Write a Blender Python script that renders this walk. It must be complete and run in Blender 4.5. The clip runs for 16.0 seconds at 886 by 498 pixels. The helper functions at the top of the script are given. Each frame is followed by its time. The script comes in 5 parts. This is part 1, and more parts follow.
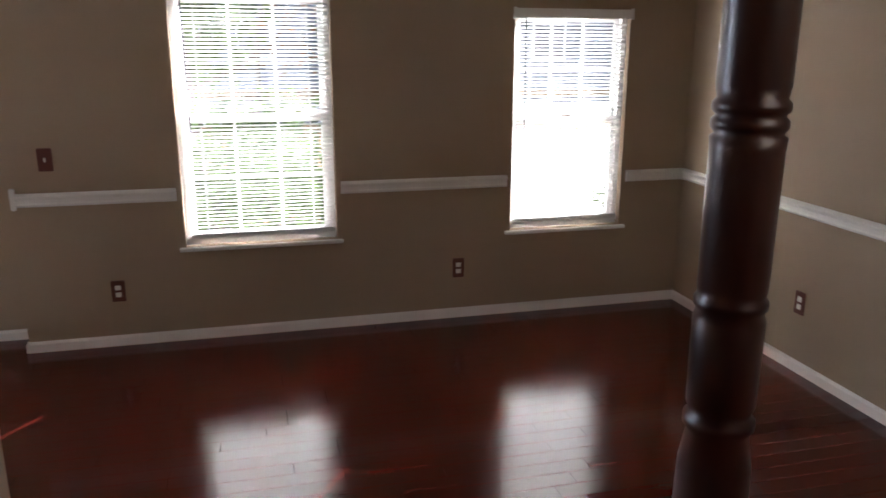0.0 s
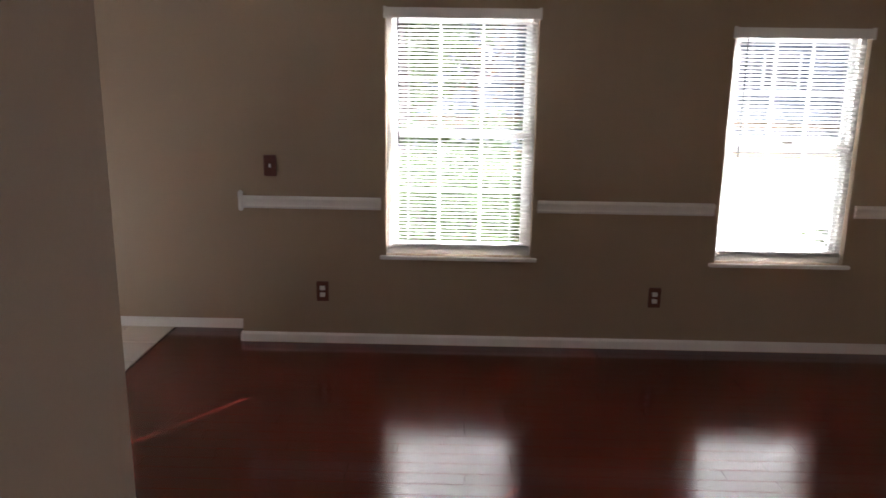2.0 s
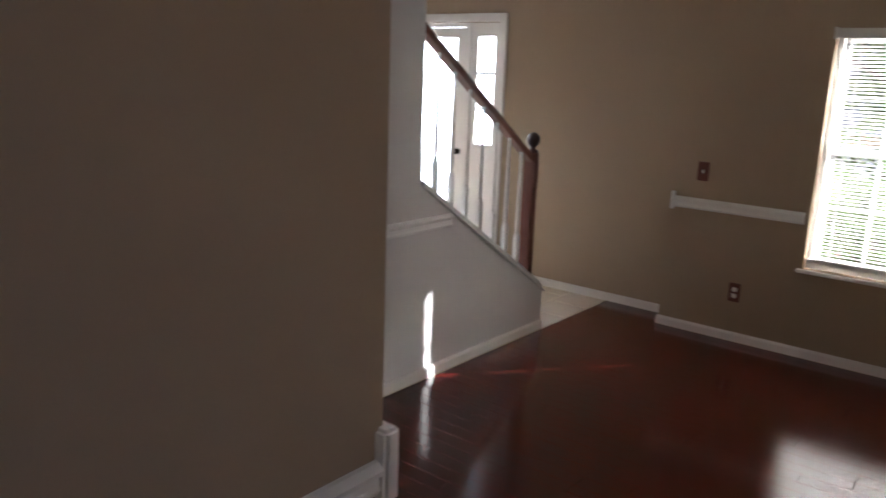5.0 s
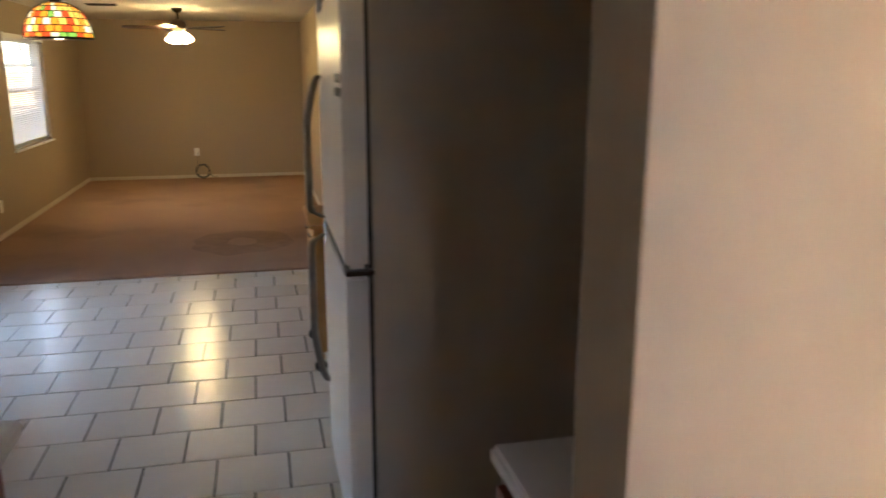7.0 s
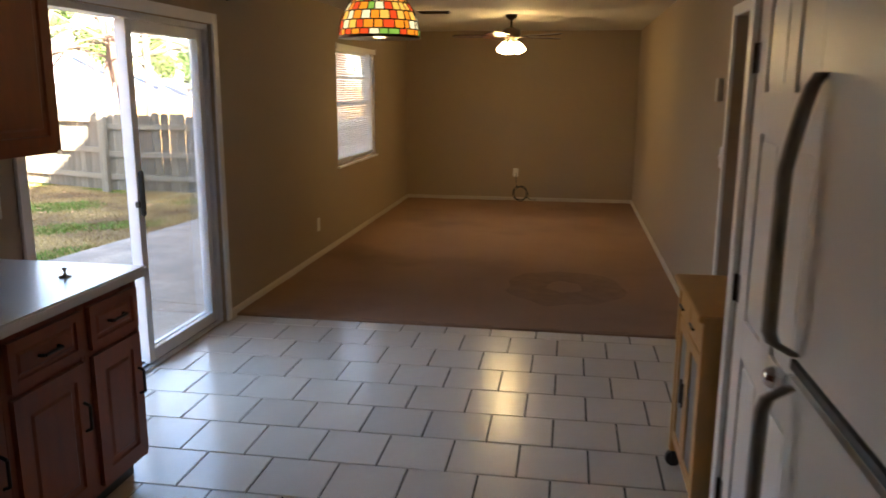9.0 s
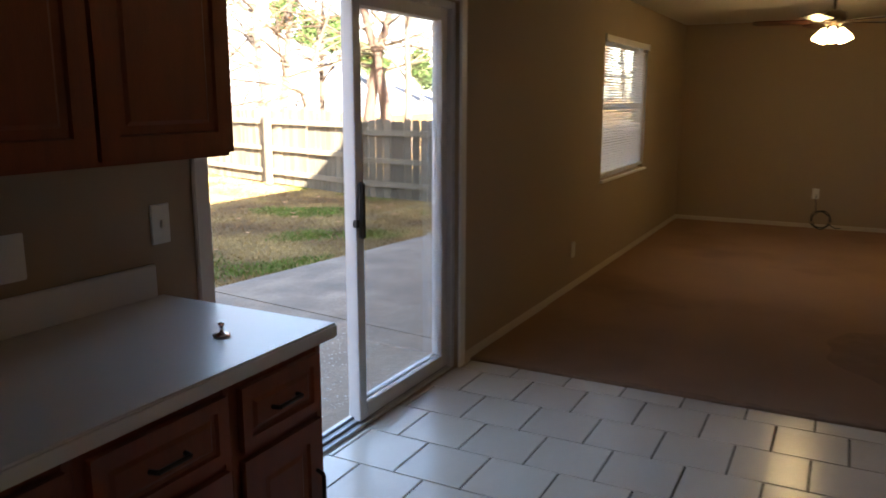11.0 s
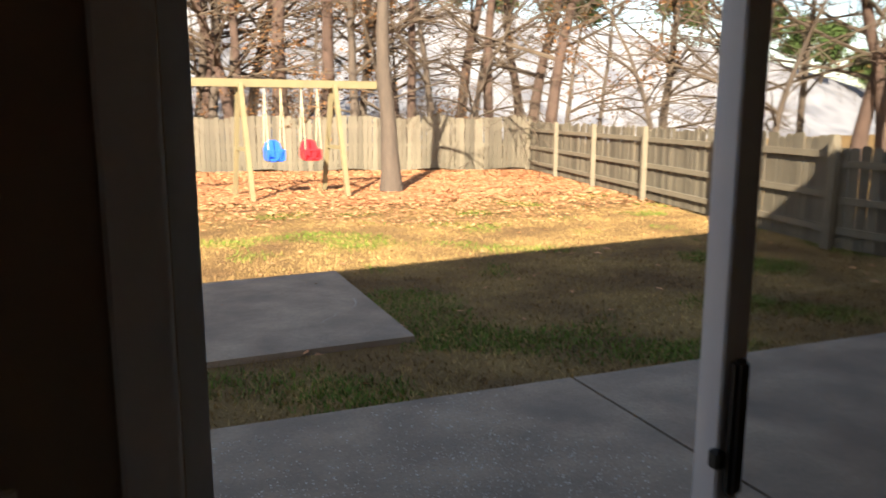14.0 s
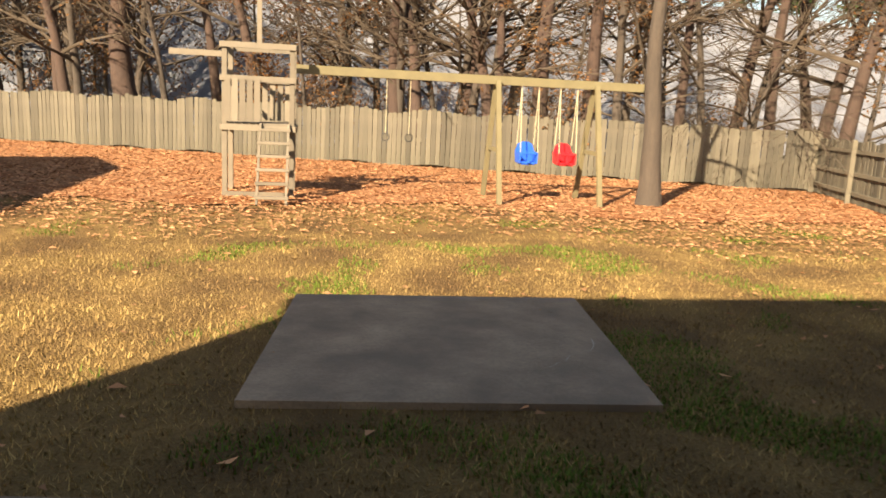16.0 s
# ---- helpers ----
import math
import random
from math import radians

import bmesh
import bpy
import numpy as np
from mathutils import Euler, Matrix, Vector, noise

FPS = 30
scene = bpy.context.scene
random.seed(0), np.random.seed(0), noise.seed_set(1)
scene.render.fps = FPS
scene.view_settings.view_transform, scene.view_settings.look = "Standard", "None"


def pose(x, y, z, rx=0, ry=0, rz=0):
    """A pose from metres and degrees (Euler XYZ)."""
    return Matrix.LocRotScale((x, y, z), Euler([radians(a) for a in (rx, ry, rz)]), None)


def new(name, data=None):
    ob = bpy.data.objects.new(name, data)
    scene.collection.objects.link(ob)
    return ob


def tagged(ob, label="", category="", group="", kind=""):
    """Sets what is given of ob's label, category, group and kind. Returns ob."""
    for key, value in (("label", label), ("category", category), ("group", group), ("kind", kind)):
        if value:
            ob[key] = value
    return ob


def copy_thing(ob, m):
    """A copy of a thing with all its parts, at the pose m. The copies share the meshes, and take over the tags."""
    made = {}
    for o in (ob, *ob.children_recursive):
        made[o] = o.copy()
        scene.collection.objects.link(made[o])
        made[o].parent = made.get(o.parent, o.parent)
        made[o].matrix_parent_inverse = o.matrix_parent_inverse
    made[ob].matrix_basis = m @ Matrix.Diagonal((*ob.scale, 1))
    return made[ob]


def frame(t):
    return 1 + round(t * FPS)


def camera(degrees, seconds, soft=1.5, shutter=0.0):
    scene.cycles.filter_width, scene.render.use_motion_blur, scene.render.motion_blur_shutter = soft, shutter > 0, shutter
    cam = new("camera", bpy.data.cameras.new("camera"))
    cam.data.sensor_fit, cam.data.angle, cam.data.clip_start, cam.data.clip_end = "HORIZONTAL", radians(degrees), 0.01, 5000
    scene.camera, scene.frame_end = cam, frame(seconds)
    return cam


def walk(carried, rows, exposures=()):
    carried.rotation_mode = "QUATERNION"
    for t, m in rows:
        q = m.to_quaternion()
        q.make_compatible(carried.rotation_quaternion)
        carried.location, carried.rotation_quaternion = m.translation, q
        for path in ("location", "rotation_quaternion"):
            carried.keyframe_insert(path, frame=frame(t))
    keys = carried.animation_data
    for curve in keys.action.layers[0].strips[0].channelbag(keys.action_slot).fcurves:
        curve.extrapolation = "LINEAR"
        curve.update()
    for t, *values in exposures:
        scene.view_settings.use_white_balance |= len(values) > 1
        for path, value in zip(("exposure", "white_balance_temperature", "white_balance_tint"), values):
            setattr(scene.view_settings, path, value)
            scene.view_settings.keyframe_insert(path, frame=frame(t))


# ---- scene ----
cam = camera(60.0, 16.0, soft=1.6, shutter=0.4)
walk(cam, [
    (0.0, pose(-5.828, -3.481, 1.709, 74.99, -0.21, -194.37)),
    (0.5, pose(-5.824, -3.500, 1.677, 75.84, -0.19, -190.69)),
    (1.0, pose(-5.831, -3.520, 1.645, 76.65, -0.22, -187.18)),
    (1.5, pose(-5.845, -3.508, 1.641, 76.97, -0.44, -183.34)),
    (2.0, pose(-5.898, -3.496, 1.651, 76.96, -0.78, -178.61)),
    (2.5, pose(-5.995, -3.454, 1.661, 76.78, -1.08, -172.95)),
    (3.0, pose(-6.086, -3.404, 1.664, 76.62, -1.60, -167.52)),
    (3.2, pose(-6.119, -3.381, 1.666, 76.57, -1.81, -165.38)),
    (5.3, pose(-6.655, -2.945, 1.680, 77.20, -2.00, -135.30)),
    (5.5, pose(-6.665, -2.906, 1.672, 77.48, -1.93, -131.53)),
    (6.0, pose(-6.660, -2.805, 1.662, 77.70, -1.73, -122.60)),
    (6.5, pose(-6.655, -2.720, 1.678, 76.60, -0.55, -110.84)),
    (7.0, pose(-6.540, -2.575, 1.680, 76.85, -0.10, -103.31)),
    (7.5, pose(-6.255, -2.425, 1.695, 76.90, -0.37, -97.10)),
    (8.0, pose(-5.816, -2.399, 1.655, 77.62, -0.34, -90.72)),
    (8.5, pose(-5.435, -2.383, 1.640, 77.80, -0.14, -85.34)),
    (9.0, pose(-5.065, -2.343, 1.630, 78.06, -0.30, -80.74)),
    (9.2, pose(-4.945, -2.315, 1.620, 78.15, 0.10, -78.95)),
    (11.3, pose(-3.741, -1.829, 1.526, 78.64, 0.13, -59.12)),
    (11.5, pose(-3.599, -1.803, 1.532, 78.52, 0.47, -56.85)),
    (12.0, pose(-3.315, -1.728, 1.545, 78.73, 0.95, -51.31)),
    (12.5, pose(-3.054, -1.588, 1.576, 78.83, 0.84, -45.99)),
    (13.0, pose(-2.757, -1.389, 1.576, 79.14, 0.71, -40.49)),
    (13.5, pose(-2.436, -1.170, 1.592, 79.59, 0.60, -34.52)),
    (14.0, pose(-2.184, -0.881, 1.594, 79.86, -0.07, -28.39)),
    (14.5, pose(-2.034, -0.687, 1.637, 79.88, -1.31, -22.57)),
    (15.0, pose(-1.925, -0.514, 1.670, 79.61, -2.31, -16.45)),
    (15.5, pose(-1.827, -0.228, 1.657, 79.40, -2.79, -12.05)),
    (16.0, pose(-1.793, 0.102, 1.617, 79.46, -2.83, -9.36)),
], exposures=[(0, 3.15, 5350, 15), (3.2, 2.95, 5350, 15), (5.3, 2.85, 5500, 13), (5.5, 2.9, 5500, 13), (6.0, 4.0, 5400, 11), (6.5, 5.2, 5800, 13), (7.0, 6.2, 6100, 7), (8.0, 6.5, 6300, 11), (8.5, 5.85, 6500, 11),
              (9.2, 5.35, 6700, 11), (11.3, 4.55, 6700, 11), (12.0, 4.2, 6400, 11), (12.5, 3.7, 6000, 10), (13.0, 3.15, 6400, 10), (14.0, 2.35, 7100, 10), (14.5, 2.0, 7800, 10), (16.0, 1.75, 8000, 10)])

# ---------------- light ----------------
SUN_AZ, SUN_EL = 37.5, 30.0      # light travels towards +y, leaning to +x
world = bpy.data.worlds.new("world")
scene.world = world
world.use_nodes = True
wn = world.node_tree
sky = wn.nodes.new("ShaderNodeTexSky")
sky.sky_type, sky.sun_disc = "NISHITA", False
sky.sun_elevation, sky.sun_rotation = radians(SUN_EL), radians(180 + SUN_AZ)
wn.nodes["Background"].inputs["Strength"].default_value = 0.062
wn.links.new(sky.outputs[0], wn.nodes["Background"].inputs[0])
sun = new("sun", bpy.data.lights.new("sun", "SUN"))
sun.data.energy, sun.data.angle, sun.data.color = 5.0, radians(0.6), (1, 0.9, 0.76)
sd = Vector((math.sin(radians(SUN_AZ)) * math.cos(radians(SUN_EL)), math.cos(radians(SUN_AZ)) * math.cos(radians(SUN_EL)), -math.sin(radians(SUN_EL))))
sun.matrix_world = Matrix.Translation((-20, -40, 40)) @ sd.to_track_quat("-Z", "Y").to_matrix().to_4x4()


def bulb_lamp(name, x, y, z, watts, colour, radius=0.04):
    ob = new(name, bpy.data.lights.new(name, "POINT"))
    ob.data.energy, ob.data.color, ob.data.shadow_soft_size = watts, colour, radius
    ob.location = (x, y, z)
    return ob


def sky_panel(name, x, y, z, w, h, watts):
    """Area lamp added before an opening of the south front, shining in to boost the daylight."""
    ob = new(name, bpy.data.lights.new(name, "AREA"))
    ob.data.shape, ob.data.size, ob.data.size_y, ob.data.energy, ob.data.color = "RECTANGLE", w, h, watts, (0.93, 0.97, 1.0)
    ob.matrix_world = pose(x, y, z, 90, 0, 0)
    return ob


# added fill lamp outside the door glass, brightens the foyer
sky_panel("front_door_fill", -2.27, -8.46, 1.05, 1.3, 2.0, 22.0)


# ---------------- materials ----------------
def mat(name, base, rough=0.6, metal=0.0, var=0.12, scale=6.0, fine=90.0, bump=0.15, bump_scale=None, second=None, second_scale=1.2, second_at=(0.45, 0.65), obj_random=0.0, stretch=(1, 1, 1), coat=0.0, emit=0.0, emit_col=None, spec=0.5, bump_dist=0.002):
    """Surface with variation at two scales, fine relief, and an optional second colour in patches."""
    m = bpy.data.materials.new(name)
    m.use_nodes = True
    nt = m.node_tree
    b = nt.nodes["Principled BSDF"]
    tc = nt.nodes.new("ShaderNodeTexCoord")
    mp = nt.nodes.new("ShaderNodeMapping")
    mp.inputs["Scale"].default_value = stretch
    nt.links.new(tc.outputs["Object"], mp.inputs[0])

    def noise_tex(s, detail=4.0):
        n = nt.nodes.new("ShaderNodeTexNoise")
        n.inputs["Scale"].default_value, n.inputs["Detail"].default_value = s, detail
        nt.links.new(mp.outputs[0], n.inputs["Vector"])
        return n

    def mixc(fac, a, c, blend="MIX"):
        x = nt.nodes.new("ShaderNodeMix")
        x.data_type, x.blend_type = "RGBA", blend
        for sock, v in ((x.inputs[0], fac), (x.inputs[6], a), (x.inputs[7], c)):
            if hasattr(v, "links"):
                nt.links.new(v, sock)
            elif isinstance(v, tuple):
                sock.default_value = (*v, 1)
            else:
                sock.default_value = v
        return x.outputs[2]

    lo = tuple(c * (1 - var) for c in base)
    hi = tuple(min(1, c * (1 + var)) for c in base)
    n1, n2 = noise_tex(scale), noise_tex(fine, 2.0)
    col = mixc(n1.outputs[0], lo, hi)
    col2 = mixc(n2.outputs[0], tuple(c * (1 - var * 0.8) for c in (1, 1, 1)), (1, 1, 1))
    col = mixc(1.0, col, col2, "MULTIPLY")
    if second:
        n3 = noise_tex(second_scale, 6.0)
        mr = nt.nodes.new("ShaderNodeMapRange")
        mr.inputs[1].default_value, mr.inputs[2].default_value = second_at
        nt.links.new(n3.outputs[0], mr.inputs[0])
        col = mixc(mr.outputs[0], col, second)
    if obj_random:
        oi = nt.nodes.new("ShaderNodeObjectInfo")
        ge = nt.nodes.new("ShaderNodeNewGeometry")
        ad = nt.nodes.new("ShaderNodeMath")
        ad.operation = "ADD"
        nt.links.new(oi.outputs["Random"], ad.inputs[0])
        nt.links.new(ge.outputs["Random Per Island"], ad.inputs[1])
        fr = nt.nodes.new("ShaderNodeMath")
        fr.operation = "FRACT"
        nt.links.new(ad.outputs[0], fr.inputs[0])
        tone = mixc(fr.outputs[0], (1 - obj_random,) * 3, (1 + obj_random,) * 3)
        col = mixc(1.0, col, tone, "MULTIPLY")
    nt.links.new(col, b.inputs["Base Color"])
    rr = nt.nodes.new("ShaderNodeMapRange")
    rr.inputs[3].default_value, rr.inputs[4].default_value = max(0.02, rough * 0.85), min(1, rough * 1.15)
    nt.links.new(n1.outputs[0], rr.inputs[0])
    nt.links.new(rr.outputs[0], b.inputs["Roughness"])
    b.inputs["Metallic"].default_value = metal
    b.inputs["Specular IOR Level"].default_value = spec
    if coat:
        b.inputs["Coat Weight"].default_value, b.inputs["Coat Roughness"].default_value = coat, 0.12
    if emit:
        b.inputs["Emission Color"].default_value = (*(emit_col or base), 1)
        b.inputs["Emission Strength"].default_value = emit
    if bump:
        bp = nt.nodes.new("ShaderNodeBump")
        bp.inputs["Strength"].default_value, bp.inputs["Distance"].default_value = bump, bump_dist
        nb = noise_tex(bump_scale or fine, 3.0)
        nt.links.new(nb.outputs[0], bp.inputs["Height"])
        nt.links.new(bp.outputs[0], b.inputs["Normal"])
    return m


def glass_mat(name, tint=(1, 1, 1), rough=0.0, spec=0.5):
    m = bpy.data.materials.new(name)
    m.use_nodes = True
    b = m.node_tree.nodes["Principled BSDF"]
    b.inputs["Base Color"].default_value = (*tint, 1)
    b.inputs["Roughness"].default_value = rough
    b.inputs["Transmission Weight"].default_value = 1.0
    b.inputs["IOR"].default_value = 1.45
    return m


M = {}
M["wall"] = mat("beige_wall_paint", (0.36, 0.277, 0.190), 0.75, var=0.04, scale=1.5, fine=220, bump=0.12, bump_scale=320)
M["ceiling"] = mat("ceiling_paint", (0.62, 0.58, 0.51), 0.9, var=0.04, scale=2, fine=150, bump=0.5, bump_scale=160)
# stair walls: colour lightened to carry the foyer light on them
M["lit_wall"] = mat("lit_wall_paint", (0.62, 0.60, 0.58), 0.7, var=0.04, scale=1.5, fine=220, bump=0.12, bump_scale=320)
M["trim_cream"] = mat("cream_trim_paint", (0.56, 0.49, 0.39), 0.45, var=0.06, scale=4, fine=60, bump=0.06)
M["trim"] = mat("white_trim_paint", (0.78, 0.77, 0.74), 0.4, var=0.05, scale=4, fine=60, bump=0.06)
M["wood_floor"] = mat("cherry_hardwood", (0.088, 0.0098, 0.005), 0.155, var=0.22, scale=3, fine=40, bump=0.08, stretch=(0.5, 4, 4), obj_random=0.14, coat=0.1, bump_dist=0.0008)
M["groove"] = mat("plank_joint", (0.02, 0.006, 0.004), 0.6, var=0.2)
M["tile"] = mat("cream_floor_tile", (0.66, 0.60, 0.50), 0.24, var=0.07, scale=5, fine=70, bump=0.05, obj_random=0.06, second=(0.58, 0.51, 0.42), second_scale=3, second_at=(0.5, 0.75))
M["grout"] = mat("dark_grout", (0.05, 0.042, 0.035), 0.9, var=0.25, scale=20)
M["carpet"] = mat("tan_carpet", (0.38, 0.235, 0.15), 0.98, var=0.18, scale=1.1, fine=260, bump=1.0, bump_scale=420, second=(0.25, 0.155, 0.105), second_scale=0.7, second_at=(0.56, 0.74), spec=0.1, bump_dist=0.006)
M["carpet_stain"] = mat("carpet_stain", (0.325, 0.203, 0.132), 0.98, var=0.25, scale=9, fine=260, bump=1.0, bump_scale=420, spec=0.1, bump_dist=0.006)
M["cherry"] = mat("cherry_cabinet_wood", (0.25, 0.058, 0.018), 0.45, var=0.3, scale=4, fine=60, bump=0.12, stretch=(6, 6, 0.7))
M["post_wood"] = mat("dark_cherry_post", (0.042, 0.010, 0.0045), 0.34, var=0.35, scale=5, fine=60, bump=0.08, stretch=(6, 6, 0.6), coat=0.15)
M["rail_wood"] = mat("cherry_handrail", (0.16, 0.04, 0.015), 0.42, var=0.3, scale=5, fine=60, bump=0.08, stretch=(6, 1, 1), coat=0.05)
M["pine"] = mat("honey_pine", (0.50, 0.26, 0.075), 0.4, var=0.2, scale=5, fine=80, bump=0.1, stretch=(6, 6, 0.7))
M["laminate"] = mat("white_laminate", (0.72, 0.70, 0.68), 0.3, var=0.03, scale=8, fine=200, bump=0.03)
M["fridge"] = mat("white_enamel", (0.78, 0.77, 0.75), 0.3, var=0.015, scale=6, fine=180, bump=0.08, bump_scale=260)
# sides of the white fridge, with their shade put into the colour
M["fridge_side_shaded"] = mat("textured_side_shaded", (0.52, 0.47, 0.40), 0.5, var=0.05, scale=5, fine=180, bump=0.4, bump_scale=260)
M["grey_handle"] = mat("grey_plastic", (0.40, 0.37, 0.32), 0.4, var=0.1)
# beige-grey handle plastic, darkened in the colour as if backlit
M["shaded_handle"] = mat("shaded_grey_plastic", (0.22, 0.19, 0.15), 0.4, var=0.1)
M["black"] = mat("black_rubber", (0.02, 0.02, 0.02), 0.5, var=0.2)
M["bronze"] = mat("dark_bronze", (0.05, 0.032, 0.022), 0.35, metal=0.8, var=0.2)
M["chrome"] = mat("chrome", (0.7, 0.7, 0.7), 0.15, metal=1.0, var=0.05)
M["steel"] = mat("brushed_steel", (0.5, 0.5, 0.5), 0.3, metal=1.0, var=0.1, stretch=(1, 20, 1))
M["alu"] = mat("white_aluminium", (0.62, 0.62, 0.62), 0.35, var=0.06, scale=5)
M["alu_dark"] = mat("grey_aluminium", (0.16, 0.16, 0.165), 0.4, metal=0.4, var=0.12)
M["blind"] = mat("white_blind_slat", (0.80, 0.79, 0.76), 0.5, var=0.03, bump=0)
M["glass"] = glass_mat("window_glass")
M["plate_wood"] = mat("red_brown_plate", (0.12, 0.03, 0.018), 0.4, var=0.25, scale=20)
M["plate_white"] = mat("white_plastic", (0.75, 0.74, 0.70), 0.35, var=0.03)
M["shade_glow"] = mat("frosted_lamp_glass", (1.0, 0.85, 0.5), 0.4, emit=1.6, emit_col=(1.0, 0.72, 0.30), bump=0)
M["concrete"] = mat("patio_concrete", (0.38, 0.285, 0.20), 0.9, var=0.6, scale=2.4, fine=45, bump=0.9, bump_scale=90, second=(0.16, 0.12, 0.088), second_scale=2.2, second_at=(0.36, 0.74), bump_dist=0.006)
M["grass"] = mat("dormant_lawn", (0.27, 0.17, 0.066), 0.95, var=0.5, scale=1.6, fine=40, bump=1.0, bump_scale=45, second=(0.12, 0.073, 0.034), second_scale=0.9, second_at=(0.38, 0.68), spec=0.1, bump_dist=0.03)
M["blade_dry"] = mat("dry_grass_blade", (0.42, 0.29, 0.115), 0.9, var=0.35, scale=1.5, bump=0, obj_random=0.35, spec=0.1, second=(0.15, 0.088, 0.04), second_scale=0.9, second_at=(0.38, 0.68))
M["blade_green"] = mat("green_grass_blade", (0.11, 0.16, 0.026), 0.8, var=0.3, scale=1.5, bump=0, obj_random=0.35, spec=0.1)
M["leaf_litter"] = mat("fallen_leaf", (0.45, 0.225, 0.115), 0.8, var=0.3, scale=3, bump=0, obj_random=0.5, spec=0.1)
M["litter_bed"] = mat("leaf_bed", (0.35, 0.17, 0.085), 0.95, var=0.4, scale=6, fine=30, bump=1.0, bump_scale=24, second=(0.22, 0.085, 0.035), second_scale=1.0, spec=0.1, bump_dist=0.03)
# weathered boards, darkened overall in place of dappled tree shade
M["fence"] = mat("weathered_shaded_board", (0.135, 0.115, 0.082), 0.9, var=0.5, scale=2.5, fine=40, bump=0.5, stretch=(8, 8, 0.6), obj_random=0.35, second=(0.085, 0.075, 0.05), second_scale=2.2)
M["fence_rail"] = mat("weathered_fence_rail", (0.155, 0.132, 0.092), 0.9, var=0.3, scale=3, fine=40, bump=0.4)
M["play_wood"] = mat("greyed_playset_wood", (0.20, 0.165, 0.12), 0.85, var=0.25, scale=4, fine=50, bump=0.4, obj_random=0.2)
M["swing_wood"] = mat("yellowed_treated_wood", (0.175, 0.145, 0.075), 0.8, var=0.25, scale=4, fine=50, bump=0.3)
M["bark"] = mat("grey_brown_bark", (0.08, 0.06, 0.045), 0.95, var=0.4, scale=4, fine=25, bump=1.0, bump_scale=18, stretch=(3, 3, 0.6), bump_dist=0.02)
M["bark_pine"] = mat("reddish_pine_bark", (0.075, 0.045, 0.033), 0.95, var=0.45, scale=4, fine=22, bump=1.0, bump_scale=14, stretch=(3, 3, 0.7), bump_dist=0.02)
M["twig"] = mat("bare_twig", (0.095, 0.073, 0.054), 0.95, var=0.3, bump=0, spec=0.1)
M["brown_leaf"] = mat("clinging_brown_leaf", (0.15, 0.075, 0.032), 0.85, var=0.3, bump=0, obj_random=0.4, spec=0.1)
M["needle"] = mat("evergreen_foliage", (0.045, 0.075, 0.022), 0.85, var=0.35, bump=0, obj_random=0.4, spec=0.1)
M["shrub"] = mat("shrub_leaf", (0.08, 0.13, 0.03), 0.8, var=0.35, bump=0, obj_random=0.4, spec=0.1)
# the cool dark second colour paints tree shadows on the pale bank
M["bank"] = mat("embankment_with_tree_shade", (0.215, 0.22, 0.24), 0.95, var=0.2, scale=0.5, fine=6, bump=0.6, bump_scale=3, second=(0.115, 0.12, 0.14), second_scale=0.45, spec=0.1, bump_dist=0.1)
M["blue"] = mat("blue_plastic", (0.015, 0.11, 0.60), 0.35, var=0.08)
M["red"] = mat("red_plastic", (0.65, 0.02, 0.03), 0.35, var=0.08)
M["rope"] = mat("yellow_rope", (0.46, 0.40, 0.26), 0.8, var=0.1, bump=0)
M["siding"] = mat("pale_siding", (0.50, 0.49, 0.47), 0.7, var=0.08, scale=2)
M["siding_grey"] = mat("blue_grey_siding", (0.15, 0.165, 0.185), 0.7, var=0.1, scale=2)
M["shingle"] = mat("grey_shingle", (0.09, 0.085, 0.08), 0.95, var=0.25, scale=8)
M["pale_concrete"] = mat("pale_sunlit_concrete", (0.33, 0.32, 0.30), 0.9, var=0.15, scale=2, fine=60, bump=0.3)
M["pebble"] = mat("pale_pebble", (0.55, 0.50, 0.43), 0.8, var=0.3, scale=20, bump=0, obj_random=0.4)
M["crack"] = mat("crack_filler", (0.36, 0.33, 0.29), 0.9, var=0.2)
M["asphalt"] = mat("asphalt", (0.06, 0.06, 0.062), 0.95, var=0.2, scale=6, fine=80)


# ---------------- mesh helpers ----------------
def add_box(bm, x0, y0, z0, x1, y1, z1, m=None):
    r = bmesh.ops.create_cube(bm, size=1.0)
    t = Matrix.Translation(((x0 + x1) / 2, (y0 + y1) / 2, (z0 + z1) / 2)) @ Matrix.Diagonal((abs(x1 - x0), abs(y1 - y0), abs(z1 - z0), 1))
    bmesh.ops.transform(bm, matrix=(m @ t if m else t), verts=r["verts"])
    return r["verts"]


def add_cyl(bm, p, q, r0, r1=None, seg=12, cap=True):
    p, q = Vector(p), Vector(q)
    d = q - p
    m = Matrix.Translation((p + q) / 2) @ d.to_track_quat("Z", "Y").to_matrix().to_4x4()
    r = bmesh.ops.create_cone(bm, cap_ends=cap, segments=seg, radius1=r0, radius2=r0 if r1 is None else r1, depth=d.length, matrix=m)
    return r["verts"]


def add_lathe(bm, profile, x=0, y=0, z=0, seg=20):
    """Solid of revolution about the vertical through (x, y), from (radius, height) pairs."""
    rings = []
    for rad, h in profile:
        rings.append([bm.verts.new((x + rad * math.cos(2 * math.pi * k / seg), y + rad * math.sin(2 * math.pi * k / seg), z + h)) for k in range(seg)])
    for a, b in zip(rings, rings[1:]):
        for k in range(seg):
            bm.faces.new((a[k], a[(k + 1) % seg], b[(k + 1) % seg], b[k]))
    bm.faces.new(rings[0][::-1])
    bm.faces.new(rings[-1])


